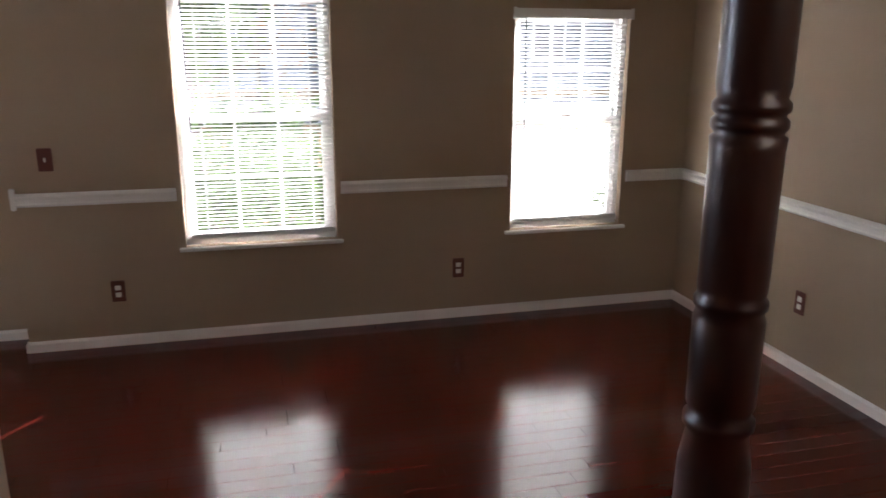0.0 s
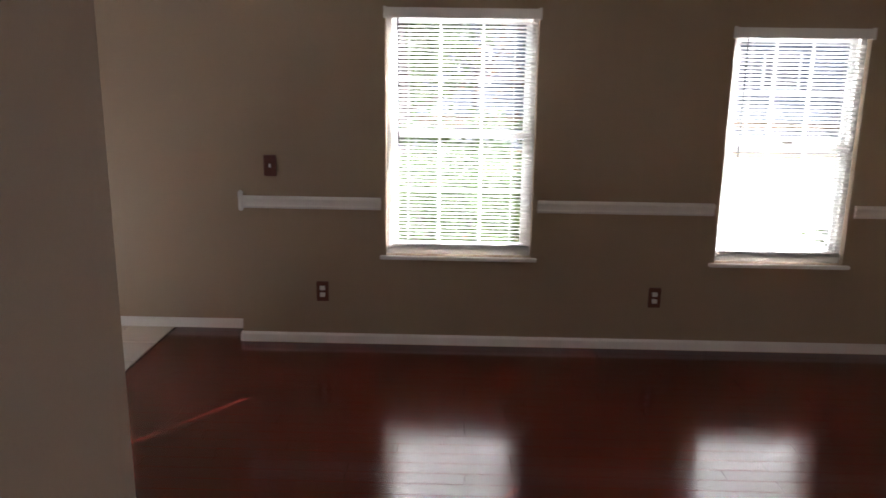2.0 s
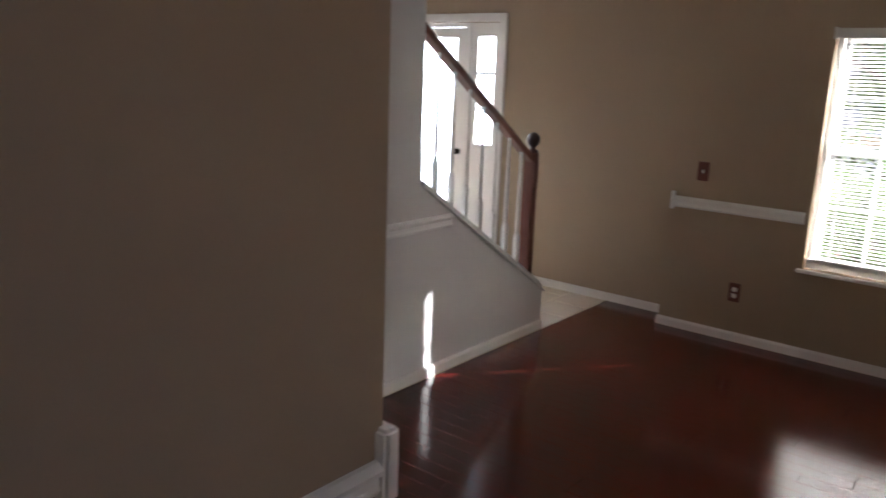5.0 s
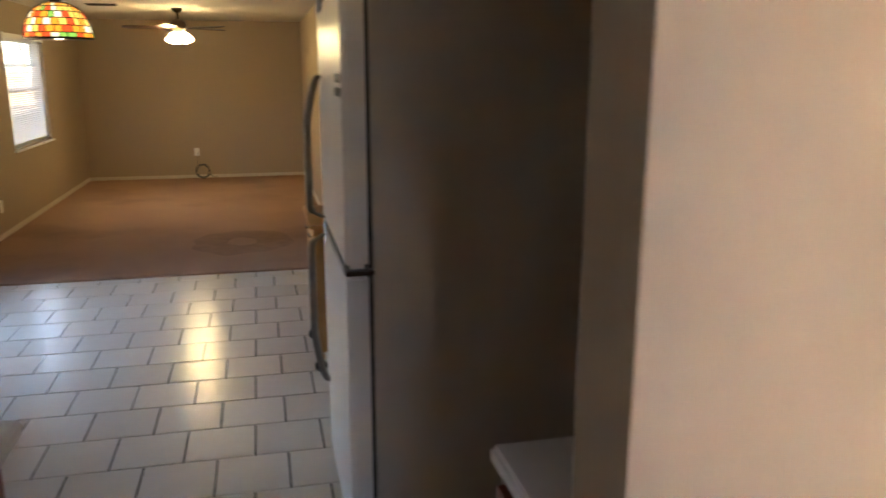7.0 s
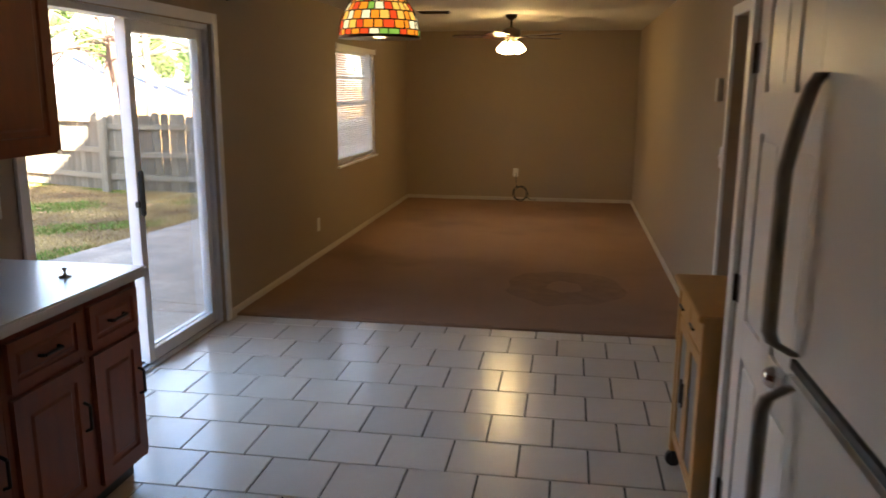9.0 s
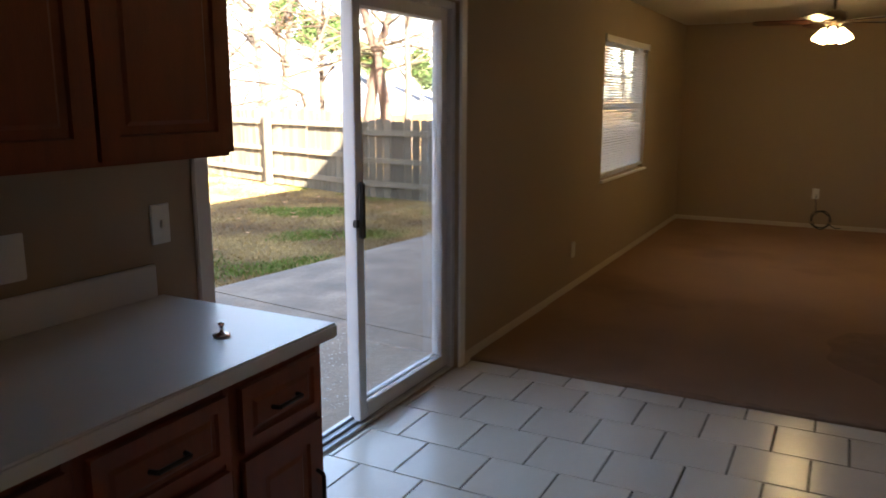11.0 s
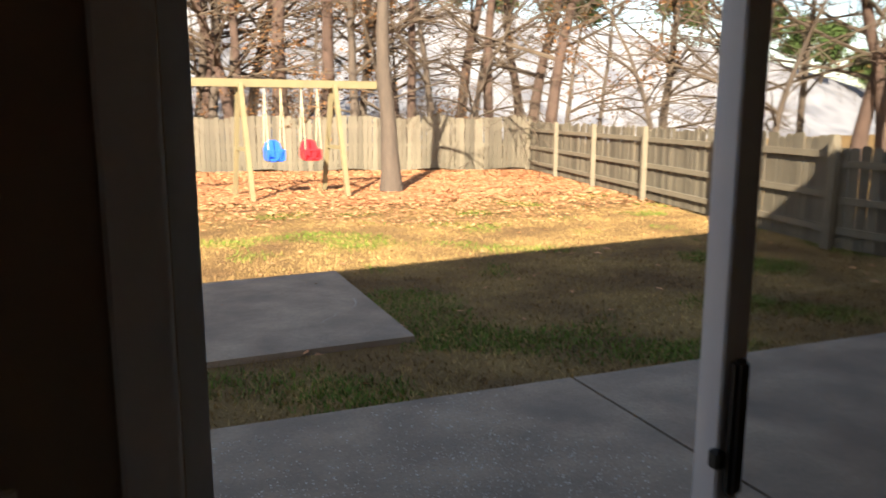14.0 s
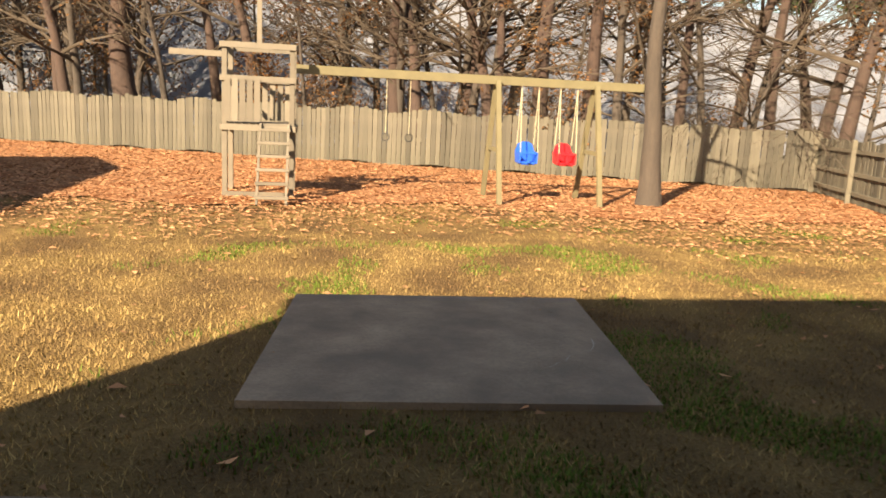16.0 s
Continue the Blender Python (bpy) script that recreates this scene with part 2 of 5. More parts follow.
def add_extrude(bm, outline, axis, a, b):
    """A closed outline of (u, v), swept along an axis from a to b: axis x takes (y, z), axis y takes (x, z), axis z takes (x, y)."""
    def at(u, v, w):
        return {"x": (w, u, v), "y": (u, w, v), "z": (u, v, w)}[axis]
    p = [bm.verts.new(at(u, v, a)) for u, v in outline]
    q = [bm.verts.new(at(u, v, b)) for u, v in outline]
    n = len(outline)
    bm.faces.new(p)
    bm.faces.new(q[::-1])
    for i in range(n):
        bm.faces.new((p[i], q[i], q[(i + 1) % n], p[(i + 1) % n]))


def finish(name, bm, material, bevel=0.0, smooth=False):
    if bevel:
        bmesh.ops.bevel(bm, geom=[e for e in bm.edges if len(e.link_faces) == 2 and e.calc_face_angle() > 0.6], offset=bevel, segments=2, affect="EDGES", clamp_overlap=True)
    bmesh.ops.recalc_face_normals(bm, faces=bm.faces)
    me = bpy.data.meshes.new(name)
    bm.to_mesh(me)
    bm.free()
    me.materials.append(M[material])
    if smooth:
        for p in me.polygons:
            p.use_smooth = True
    return me


def mesh(name, bm, material, bevel=0.0, smooth=False):
    return new(name, finish(name, bm, material, bevel, smooth))


def part(name, bm, material, parent, label="", bevel=0.0, smooth=False):
    ob = mesh(name, bm, material, bevel, smooth)
    ob.parent = parent
    if label:
        tagged(ob, label)
    return ob


def boxes(*bs):
    bm = bmesh.new()
    for b in bs:
        add_box(bm, *b)
    return bm


def cyl(p, q, r0, r1=None, seg=12):
    bm = bmesh.new()
    add_cyl(bm, p, q, r0, r1, seg)
    return bm


def thing(name, x, y, z, label, category, group=""):
    ob = new(name)
    ob.location = (x, y, z)
    ob.empty_display_size = 0.1
    return tagged(ob, label, category, group)


def structure(name, bm, material, label="", bevel=0.0, category=""):
    return tagged(mesh(name, bm, material, bevel), label, category or name.split("_")[0], kind="structure")


def wall_run(name, axis, at0, at1, a0, a1, z0, z1, openings, material="wall", label="beige painted plaster wall"):
    """A thick wall along x or y (axis) from a0 to a1, with openings (lo, hi, bottom, top)."""
    bm = bmesh.new()

    def piece(lo, hi, b, t):
        if hi - lo > 1e-4 and t - b > 1e-4:
            if axis == "x":
                add_box(bm, lo, at0, b, hi, at1, t)
            else:
                add_box(bm, at0, lo, b, at1, hi, t)
    pos = a0
    for lo, hi, b, t in sorted(openings):
        piece(pos, lo, z0, z1)
        piece(lo, hi, z0, b)
        piece(lo, hi, t, z1)
        pos = hi
    piece(pos, a1, z0, z1)
    return structure(name, bm, material, label)


CEIL = 2.40
G = -0.13   # outdoor ground

# ---------------- walls ----------------
SL0, SL1, SLT = -2.05, -0.17, 2.02
FW = (2.60, 4.15, 0.82, 2.05)
wall_run("wall_north", "x", 0.0, 0.16, -6.9, 6.2, G, 2.7, [(SL0, SL1, 0.0, SLT), FW])
wall_run("wall_east", "y", 6.08, 6.22, -3.4, 0.16, G, 2.7, [])
wall_run("wall_family_south", "x", -3.40, -3.26, -2.44, 6.08, G, 2.7, [(-1.10, -0.34, 0.0, 2.03)])
wall_run("wall_pantry_side", "y", -2.52, -2.44, -3.26, -3.02, G, 2.7, [])
wall_run("wall_pantry_front", "x", -3.02, -2.90, -3.46, -2.44, G, 2.7, [(-3.30, -2.53, 0.0, 2.03)])
wall_run("wall_kitchen_south", "x", -3.80, -3.66, -5.46, -2.22, G, 2.7, [])
wall_run("wall_pier", "y", -5.645, -5.457, -4.04, -3.055, G, 2.7, [])
wall_run("wall_hall_north", "x", -4.04, -3.80, -5.457, -4.03, G, 2.7, [])
wall_run("wall_stair_full", "y", -4.03, -3.90, -6.02, -4.06, G, 5.0, [], "lit_wall", "painted stair wall, lightened for foyer light")
wall_run("wall_bath_back", "x", -4.50, -4.38, -2.22, 0.6, G, 2.7, [])
wall_run("wall_bath_east", "y", 0.46, 0.60, -4.38, -3.40, G, 2.7, [])
wall_run("wall_bath_west", "y", -1.80, -1.66, -4.38, -3.40, G, 2.7, [])
W1 = (-6.33, -5.46, 0.565, 1.995)
W2 = (-8.19, -7.43, 0.555, 1.91)
wall_run("wall_dining_south", "x", -8.16, -8.0, -8.8, -4.57, G, 2.7, [W1, W2])
wall_run("wall_foyer_south", "x", -8.40, -8.24, -4.57, -1.2, G, 5.0, [(-2.92, -1.62, 0.0, 2.07)])
wall_run("wall_jog", "y", -4.72, -4.57, -8.24, -8.16, G, 2.7, [])
wall_run("wall_dining_west", "y", -8.80, -8.64, -8.16, -3.0, G, 2.7, [])
wall_run("wall_dining_north", "x", -3.0, -2.86, -8.8, -6.9, G, 2.7, [])
wall_run("wall_breakfast_west", "y", -7.04, -6.9, -2.86, 0.16, G, 2.7, [])
wall_run("wall_foyer_east", "y", -1.2, -1.06, -8.40, -3.8, G, 5.0, [])
wall_run("wall_stairwell_north", "x", -3.80, -3.66, -2.22, -1.06, 2.41, 5.0, [])

ceil_bm = boxes((-8.8, -8.16, CEIL, -4.03, -3.8, CEIL + 0.12), (-7.04, -3.8, CEIL, 6.2, 0.16, CEIL + 0.12), (-2.22, -4.5, CEIL, 0.6, -3.8, CEIL + 0.12))
tagged(mesh("ceiling", ceil_bm, "ceiling"), "off-white textured ceiling", "ceiling", kind="structure")
tagged(mesh("ceiling_foyer", boxes((-4.57, -8.4, 5.0, -1.06, -3.66, 5.12)), "ceiling"), "off-white foyer ceiling", "ceiling", kind="structure")

# upper storey and roof, which shade the yard
upper = tagged(mesh("upper_storey", boxes((-6.75, -8.2, 2.72, -4.72, 0.16, 4.55), (-4.72, -3.6, 2.72, 6.2, 0.16, 4.55)), "siding"), "pale lap-sided upper storey", "wall", kind="structure")
rb = bmesh.new()
add_extrude(rb, [(0.42, 4.52), (0.42, 4.66), (-3.6, 6.3), (-8.6, 4.66), (-8.6, 4.52)], "x", -6.95, 6.5)
tagged(mesh("roof", rb, "shingle"), "grey shingled pitched roof", "roof", kind="structure")

# ---------------- floors ----------------
sub = structure("floor_wood", boxes((-8.8, -8.24, -0.12, -4.06, -3.0, -0.012), (-7.04, -3.0, -0.12, -5.5, 0.16, -0.012)), "groove", "cherry red hardwood plank floor")
tilebed = structure("floor_tile", boxes((-5.5, -3.66, -0.12, 0.0, 0.16, -0.006), (-1.8, -4.4, -0.12, 0.5, -3.66, -0.006)), "grout", "cream ceramic tile floor with dark grout")
foyerbed = structure("floor_foyer", boxes((-4.06, -8.24, -0.12, -1.2, -3.8, -0.006)), "grout", "pale ceramic tile foyer floor")
cb = bmesh.new()
bmesh.ops.create_grid(cb, x_segments=80, y_segments=44, size=1)
for v in cb.verts:
    v.co = Vector((3.04 + v.co.x * 3.04, -1.63 + v.co.y * 1.63, 0.012 + 0.004 * noise.noise(v.co * 7)))
carpet = structure("floor_carpet", cb, "carpet", "worn tan wall-to-wall carpet with stains")
structure("carpet_edge", boxes((-0.02, -3.26, -0.006, 0.025, 0.0, 0.012)), "carpet_stain", "dark carpet binding at the tile edge", category="trim")


def baseboard(name, axis, face, side, a0, a1, h=0.062):
    """Baseboard with a rounded top on the wall face, sticking out towards side."""
    prof = [(0, 0), (0.014 * side, 0), (0.014 * side, h * 0.78), (0.008 * side, h * 0.92), (0.006 * side, h), (0, h)]
    bm = bmesh.new()
    add_extrude(bm, [(face + 0.001 * side + u, v) for u, v in prof], axis, a0, a1)
    return structure(name, bm, "trim_cream" if "family" in name else "trim", "cream painted baseboard" if "family" in name else "white painted baseboard", category="baseboard")


baseboard("baseboard_family_north", "x", 0.0, -1, -0.10, 6.08)
baseboard("baseboard_family_east", "y", 6.08, -1, -3.26, 0.0)
baseboard("baseboard_family_south", "x", -3.26, 1, -0.26, 6.08)
baseboard("baseboard_dining_south", "x", -8.0, 1, -8.64, -4.57)
baseboard("baseboard_dining_west", "y", -8.64, 1, -8.0, -3.0)
baseboard("baseboard_foyer", "x", -8.24, 1, -4.57, -2.98)
baseboard("baseboard_jog", "y", -4.57, 1, -8.24, -7.985)
baseboard("baseboard_stair", "y", -4.03, -1, -7.30, -4.12)


def chair_rail(name, axis, face, side, a0, a1, z=0.84, s=1.0):
    prof = [(0, 0), (0.010, 0), (0.016, 0.012), (0.012, 0.022), (0.012, 0.040), (0.024, 0.048), (0.026, 0.060), (0.016, 0.068), (0.010, 0.072), (0, 0.074)]
    bm = bmesh.new()
    add_extrude(bm, [(face + side * (0.001 + u * s), z + v * s) for u, v in prof], axis, a0, a1)
    return structure(name, bm, "trim", "white moulded chair rail", category="trim")


chair_rail("trim_chair_rail_a", "x", -8.0, 1, -5.43, -4.605)
chair_rail("trim_chair_rail_b", "x", -8.0, 1, -7.40, -6.36)
chair_rail("trim_chair_rail_c", "x", -8.0, 1, -8.64, -8.22)
chair_rail("trim_chair_rail_d", "y", -8.64, 1, -8.0, -3.0)
chair_rail("trim_chair_rail_e", "y", -5.645, -1, -4.02, -3.055, z=0.845)
chair_rail("trim_chair_rail_f", "y", -4.03, -1, -6.28, -4.12)
structure("trim_rail_stop", boxes((-5.675, -4.065, 0.825, -5.62, -4.02, 0.985)), "trim", "white chair rail end block", bevel=0.008, category="trim")
structure("trim_rail_stop_b", boxes((-4.605, -7.999, 0.825, -4.580, -7.972, 0.945)), "trim", "white chair rail end block", bevel=0.005, category="trim")


# ---------------- windows with blinds ----------------
def double_hung(name, x0, x1, z0, z1, inner, out, label, slat_gap, tilt, pull=True, sill=True, blind_bottom=None):
    """Window in a wall along x. inner: the room's wall face; out: +1 if outdoors lies towards +y."""
    w = tagged(new(name), label, "window", kind="structure")
    w.location = (0, 0, 0)
    ym = inner + out * 0.085
    fr = 0.035
    zm = (z0 + z1) / 2 + 0.01
    part("window_frame", boxes((x0, ym - 0.035, z0, x0 + fr, ym + 0.035, z1), (x1 - fr, ym - 0.035, z0, x1, ym + 0.035, z1), (x0 + fr, ym - 0.035, z1 - fr, x1 - fr, ym + 0.035, z1), (x0 + fr, ym - 0.035, z0, x1 - fr, ym + 0.035, z0 + fr)), "trim", w, bevel=0.003)
    for k, (a, b, dy) in enumerate(((z0 + fr, zm + 0.02, -0.012), (zm - 0.02, z1 - fr, 0.014))):
        yy = ym + out * dy
        sash = part("sash", boxes((x0 + fr, yy - 0.012, a, x0 + fr + 0.03, yy + 0.012, b), (x1 - fr - 0.03, yy - 0.012, a, x1 - fr, yy + 0.012, b), (x0 + fr + 0.03, yy - 0.012, b - 0.036, x1 - fr - 0.03, yy + 0.012, b), (x0 + fr + 0.03, yy - 0.012, a, x1 - fr - 0.03, yy + 0.012, a + 0.036)), "trim", w)
        gp = part("pane", boxes((x0 + fr + 0.028, yy - 0.002, a + 0.034, x1 - fr - 0.028, yy + 0.002, b - 0.034)), "glass", sash)
        gp.visible_shadow = False
        for q in (1, 2):
            xx = x0 + fr + 0.03 + (x1 - x0 - 2 * fr - 0.06) * q / 3
            part("muntin", boxes((xx - 0.007, yy - 0.006, a + 0.036, xx + 0.007, yy + 0.006, b - 0.036)), "trim", sash)
        zz = (a + b) / 2
        part("muntin", boxes((x0 + fr + 0.03, yy - 0.005, zz - 0.007, x1 - fr - 0.03, yy + 0.005, zz + 0.007)), "trim", sash)
    part("lock", boxes(((x0 + x1) / 2 - 0.03, ym - out * 0.04, zm + 0.02, (x0 + x1) / 2 + 0.03, ym - out * 0.012, zm + 0.035)), "bronze", w, bevel=0.003)
    if sill:
        part("window_sill", boxes((x0 - 0.035, inner - out * 0.035, z0 - 0.022, x1 + 0.035, inner - out * 0.002, z0 - 0.001)), "trim", w, bevel=0.004)
    # blind hung within the reveal
    yb = inner + out * 0.022
    bl = thing("window_blind", (x0 + x1) / 2, yb, z1, "white horizontal slat blind, lowered with open slats", "blind", "window blinds")
    inv = Matrix.Translation((-(x0 + x1) / 2, -yb, -z1))

    def bp(nm, bm, material, lab="", bevel=0.0):
        bmesh.ops.transform(bm, matrix=inv, verts=bm.verts)
        return part(nm, bm, material, bl, lab, bevel)
    bp("headrail", boxes((x0 + 0.008, yb - 0.022, z1 - 0.045, x1 - 0.008, yb + 0.022, z1 - 0.004)), "blind", bevel=0.004)
    bp("valance", boxes((x0 + 0.004, inner - out * 0.012, z1 - 0.052, x1 - 0.004, inner - out * 0.004, z1 + 0.004)), "blind", bevel=0.002)
    for bx in (x0 - 0.012, x1 - 0.006):
        bp("end_bracket", boxes((bx, inner - out * 0.018, z1 - 0.056, bx + 0.018, inner - out * 0.001, z1 + 0.010)), "blind", bevel=0.002)
    zb = blind_bottom if blind_bottom is not None else z0 + 0.045
    n = int((z1 - 0.07 - zb) / slat_gap)
    sm = bmesh.new()
    for i in range(5):
        u = -0.0125 + 0.00625 * i
        sm.verts.new((x0 + 0.015, u, 0.0022 * (1 - (u / 0.0125) ** 2)))
        sm.verts.new((x1 - (0.046 if x1 > -6 else 0.030), u, 0.0022 * (1 - (u / 0.0125) ** 2)))
    sm.verts.ensure_lookup_table()
    for i in range(4):
        sm.faces.new((sm.verts[2 * i], sm.verts[2 * i + 1], sm.verts[2 * i + 3], sm.verts[2 * i + 2]))
    ext = bmesh.ops.extrude_face_region(sm, geom=sm.faces[:])
    bmesh.ops.translate(sm, vec=(0, 0, -0.0012), verts=[g for g in ext["geom"] if isinstance(g, bmesh.types.BMVert)])
    bmesh.ops.translate(sm, vec=(-(x0 + x1) / 2, 0, 0), verts=sm.verts)
    sdata = finish("slat", sm, "blind")
    for i in range(n):
        o = new("slat", sdata)
        o.parent = bl
        o.matrix_basis = pose(0, 0, zb - z1 + 0.02 + slat_gap * i, tilt * out + random.uniform(-1.5, 1.5))
    for i in range(4):
        bp("stacked_slat", boxes((x0 + 0.015, yb - 0.0125, zb + 0.001 + 0.005 * i, x1 - 0.03, yb + 0.0125, zb + 0.0035 + 0.005 * i)), "blind")
    bp("bottom_rail", boxes((x0 + 0.012, yb - 0.014, zb - 0.014, x1 - 0.012, yb + 0.014, zb)), "blind", bevel=0.003)
    for q in (0.15, 0.85):
        xx = x0 + (x1 - x0) * q
        for yy in (-0.0145, 0.0145):
            bp("ladder_cord", boxes((xx - 0.001, yb + yy - 0.0008, zb, xx + 0.001, yb + yy + 0.0008, z1 - 0.045)), "blind")
    if pull:
        bp("tilt_wand", cyl((x1 - 0.07, yb - out * 0.027, z1 - 0.05), (x1 - 0.075, yb - out * 0.030, z1 - 0.78), 0.0045, seg=8), "alu_dark")
    return w


double_hung("window_1", W1[0], W1[1], W1[2], W1[3], -8.0, -1, "white double-hung window with lowered blind", 0.0215, -21)
double_hung("window_2", W2[0], W2[1], W2[2], W2[3], -8.0, -1, "white double-hung window with lowered blind", 0.0215, -21)
double_hung("window_3", FW[0], FW[1], FW[2], FW[3], 0.0, 1, "white double-hung window with half-tilted blind", 0.0235, 40)

# ---------------- sliding glass door ----------------
sl = tagged(new("door_1"), "white aluminium sliding glass door, slid open", "sliding door", kind="structure")
part("door_frame", boxes((SL0, 0.02, 0.0, SL0 + 0.035, 0.14, SLT), (SL1 - 0.035, 0.02, 0.0, SL1, 0.14, SLT), (SL0 + 0.035, 0.02, SLT - 0.035, SL1 - 0.035, 0.14, SLT), (SL0 + 0.035, 0.02, -0.02, SL1 - 0.035, 0.14, 0.012)), "alu", sl, bevel=0.003)
part("track", boxes((SL0 + 0.035, 0.050, 0.012, SL1 - 0.035, 0.054, 0.026), (SL0 + 0.035, 0.098, 0.012, SL1 - 0.035, 0.102, 0.026)), "alu_dark", sl)


def door_panel(nm, xa, xb, y, m):
    fr = part(nm, boxes((xa, y - 0.018, 0.026, xa + 0.062, y + 0.018, SLT - 0.04), (xb - 0.062, y - 0.018, 0.026, xb, y + 0.018, SLT - 0.04), (xa + 0.062, y - 0.018, SLT - 0.10, xb - 0.062, y + 0.018, SLT - 0.04), (xa + 0.062, y - 0.018, 0.026, xb - 0.062, y + 0.018, 0.10)), m, sl, bevel=0.003)
    g = part("pane", boxes((xa + 0.06, y - 0.003, 0.098, xb - 0.06, y + 0.003, SLT - 0.098)), "glass", fr)
    g.visible_shadow = False
    return fr


door_panel("fixed_panel", -1.09, SL1 - 0.035, 0.10, "alu")
sp = door_panel("sliding_panel", -1.12, -0.235, 0.052, "alu")
part("pull_handle", boxes((-1.108, 0.010, 0.90, -1.072, 0.034, 1.16)), "black", sp, "black pull handle", bevel=0.008)
part("latch", boxes((-1.135, 0.02, 0.955, -1.112, 0.045, 0.99)), "black", sp, bevel=0.004)
dt = structure("trim_slider", boxes((SL0 - 0.07, -0.018, 0, SL0 - 0.004, -0.001, SLT + 0.07), (SL1 + 0.004, -0.018, 0, SL1 + 0.07, -0.001, SLT + 0.07), (SL0 - 0.004, -0.018, SLT + 0.004, SL1 + 0.004, -0.001, SLT + 0.07)), "trim", "white painted door casing", bevel=0.004, category="trim")

# curtain rod over the slider
rod = thing("curtain_rod", -1.1, -0.09, 2.19, "dark slim curtain rod on brackets above glass door", "curtain rod")
part("rod", cyl((-1.15, 0, 0), (1.02, 0, 0), 0.008), "bronze", rod)
for sx in (-1.16, 1.03):
    part("finial", cyl((sx - 0.02, 0, 0), (sx + 0.02, 0, 0), 0.014, 0.009), "bronze", rod)
for sx in (-1.0, 0.9):
    part("bracket", boxes((sx - 0.008, 0.0, -0.01, sx + 0.008, 0.088, 0.012)), "bronze", rod)

# ---------------- staircase ----------------
st = thing("staircase", -4.03, -7.30, 0, "straight staircase behind a knee wall lightened for foyer light", "staircase")
inv = Matrix.Translation((4.03, 7.30, 0))


def sp_(name, bm, material, label="", bevel=0.0, smooth=False, parent=None):
    bmesh.ops.transform(bm, matrix=inv, verts=bm.verts)
    return part(name, bm, material, parent or st, label, bevel, smooth)


def stair_z(y):
    return 0.30 + (y + 7.25) * 0.64


kb = bmesh.new()
add_extrude(kb, [(-7.30, 0), (-6.021, 0), (-6.021, stair_z(-6.02)), (-7.22, stair_z(-7.22)), (-7.30, 0.26)], "x", -4.029, -3.90)
sp_("knee_wall", kb, "lit_wall", "painted knee wall, lightened for foyer light")
cb2 = bmesh.new()
add_extrude(cb2, [(-7.30, 0.262), (-7.22, stair_z(-7.22) + 0.002), (-6.03, stair_z(-6.03) + 0.002), (-6.03, stair_z(-6.03) + 0.032), (-7.235, stair_z(-7.235) + 0.034), (-7.32, 0.255)], "x", -4.045, -3.885)
sp_("stringer_cap", cb2, "trim", "white sloping cap moulding")
for i in range(11):
    y0 = -7.18 + 0.28 * i
    sp_("tread", boxes((-3.885, y0 - 0.02, 0.18 * (i + 1) - 0.03, -2.98, y0 + 0.28, 0.18 * (i + 1))), "rail_wood", bevel=0.006)
    sp_("riser", boxes((-3.885, y0 + 0.002, 0.18 * i, -2.99, y0 + 0.018, 0.18 * (i + 1) - 0.031)), "trim")
nb = bmesh.new()
add_box(nb, -4.005, -7.20, stair_z(-7.2) + 0.035, -3.925, -7.14, 1.19)
sp_("newel_post", nb, "rail_wood", "square cherry newel post with ball finial", bevel=0.006)
fb_ = bmesh.new()
add_lathe(fb_, [(0.036, 1.19), (0.040, 1.20), (0.020, 1.21), (0.018, 1.225), (0.034, 1.24), (0.043, 1.265), (0.040, 1.29), (0.024, 1.31), (0.004, 1.317)], -3.965, -7.18)
sp_("finial", fb_, "post_wood", "dark turned ball finial", smooth=True)


def rail_z(y):
    return 1.17 + (y + 7.13) * 0.68


hb = bmesh.new()
ya, yb = -7.14, -6.021
prof = [(-0.028, -0.03), (0.028, -0.03), (0.034, -0.005), (0.026, 0.02), (0.012, 0.028), (-0.012, 0.028), (-0.026, 0.02), (-0.034, -0.005)]
p = [hb.verts.new((-3.965 + u, ya, rail_z(ya) + v)) for u, v in prof]
q = [hb.verts.new((-3.965 + u, yb, rail_z(yb) + v)) for u, v in prof]
for i in range(8):
    hb.faces.new((p[i], p[(i + 1) % 8], q[(i + 1) % 8], q[i]))
hb.faces.new(p), hb.faces.new(q[::-1])
sp_("handrail", hb, "rail_wood", "glossy cherry handrail")
for i in range(8):
    y = -7.05 + 0.14 * i
    z0, z1 = stair_z(y) + 0.032, rail_z(y) - 0.028
    bb = bmesh.new()
    add_box(bb, -3.980, y - 0.015, z0 - 0.01, -3.950, y + 0.015, z0 + 0.20)
    add_lathe(bb, [(0.015, z0 + 0.20), (0.016, z0 + 0.215), (0.010, z0 + 0.23), (0.014, z0 + 0.27), (0.013, z0 + 0.32), (0.008, z1 - 0.10), (0.008, z1 + 0.01)], -3.965, y, 0, 10)
    sp_("baluster", bb, "trim")

# ---------------- front door ----------------
fd = tagged(new("door_2"), "white front door with glazed upper light and sidelights", "front door", kind="structure")
Y = -8.24
part("casing", boxes((-2.99, Y + 0.001, 0, -2.922, Y + 0.02, 2.14), (-1.618, Y + 0.001, 0, -1.55, Y + 0.02, 2.14), (-2.922, Y + 0.001, 2.072, -1.618, Y + 0.02, 2.14)), "trim", fd, bevel=0.004)


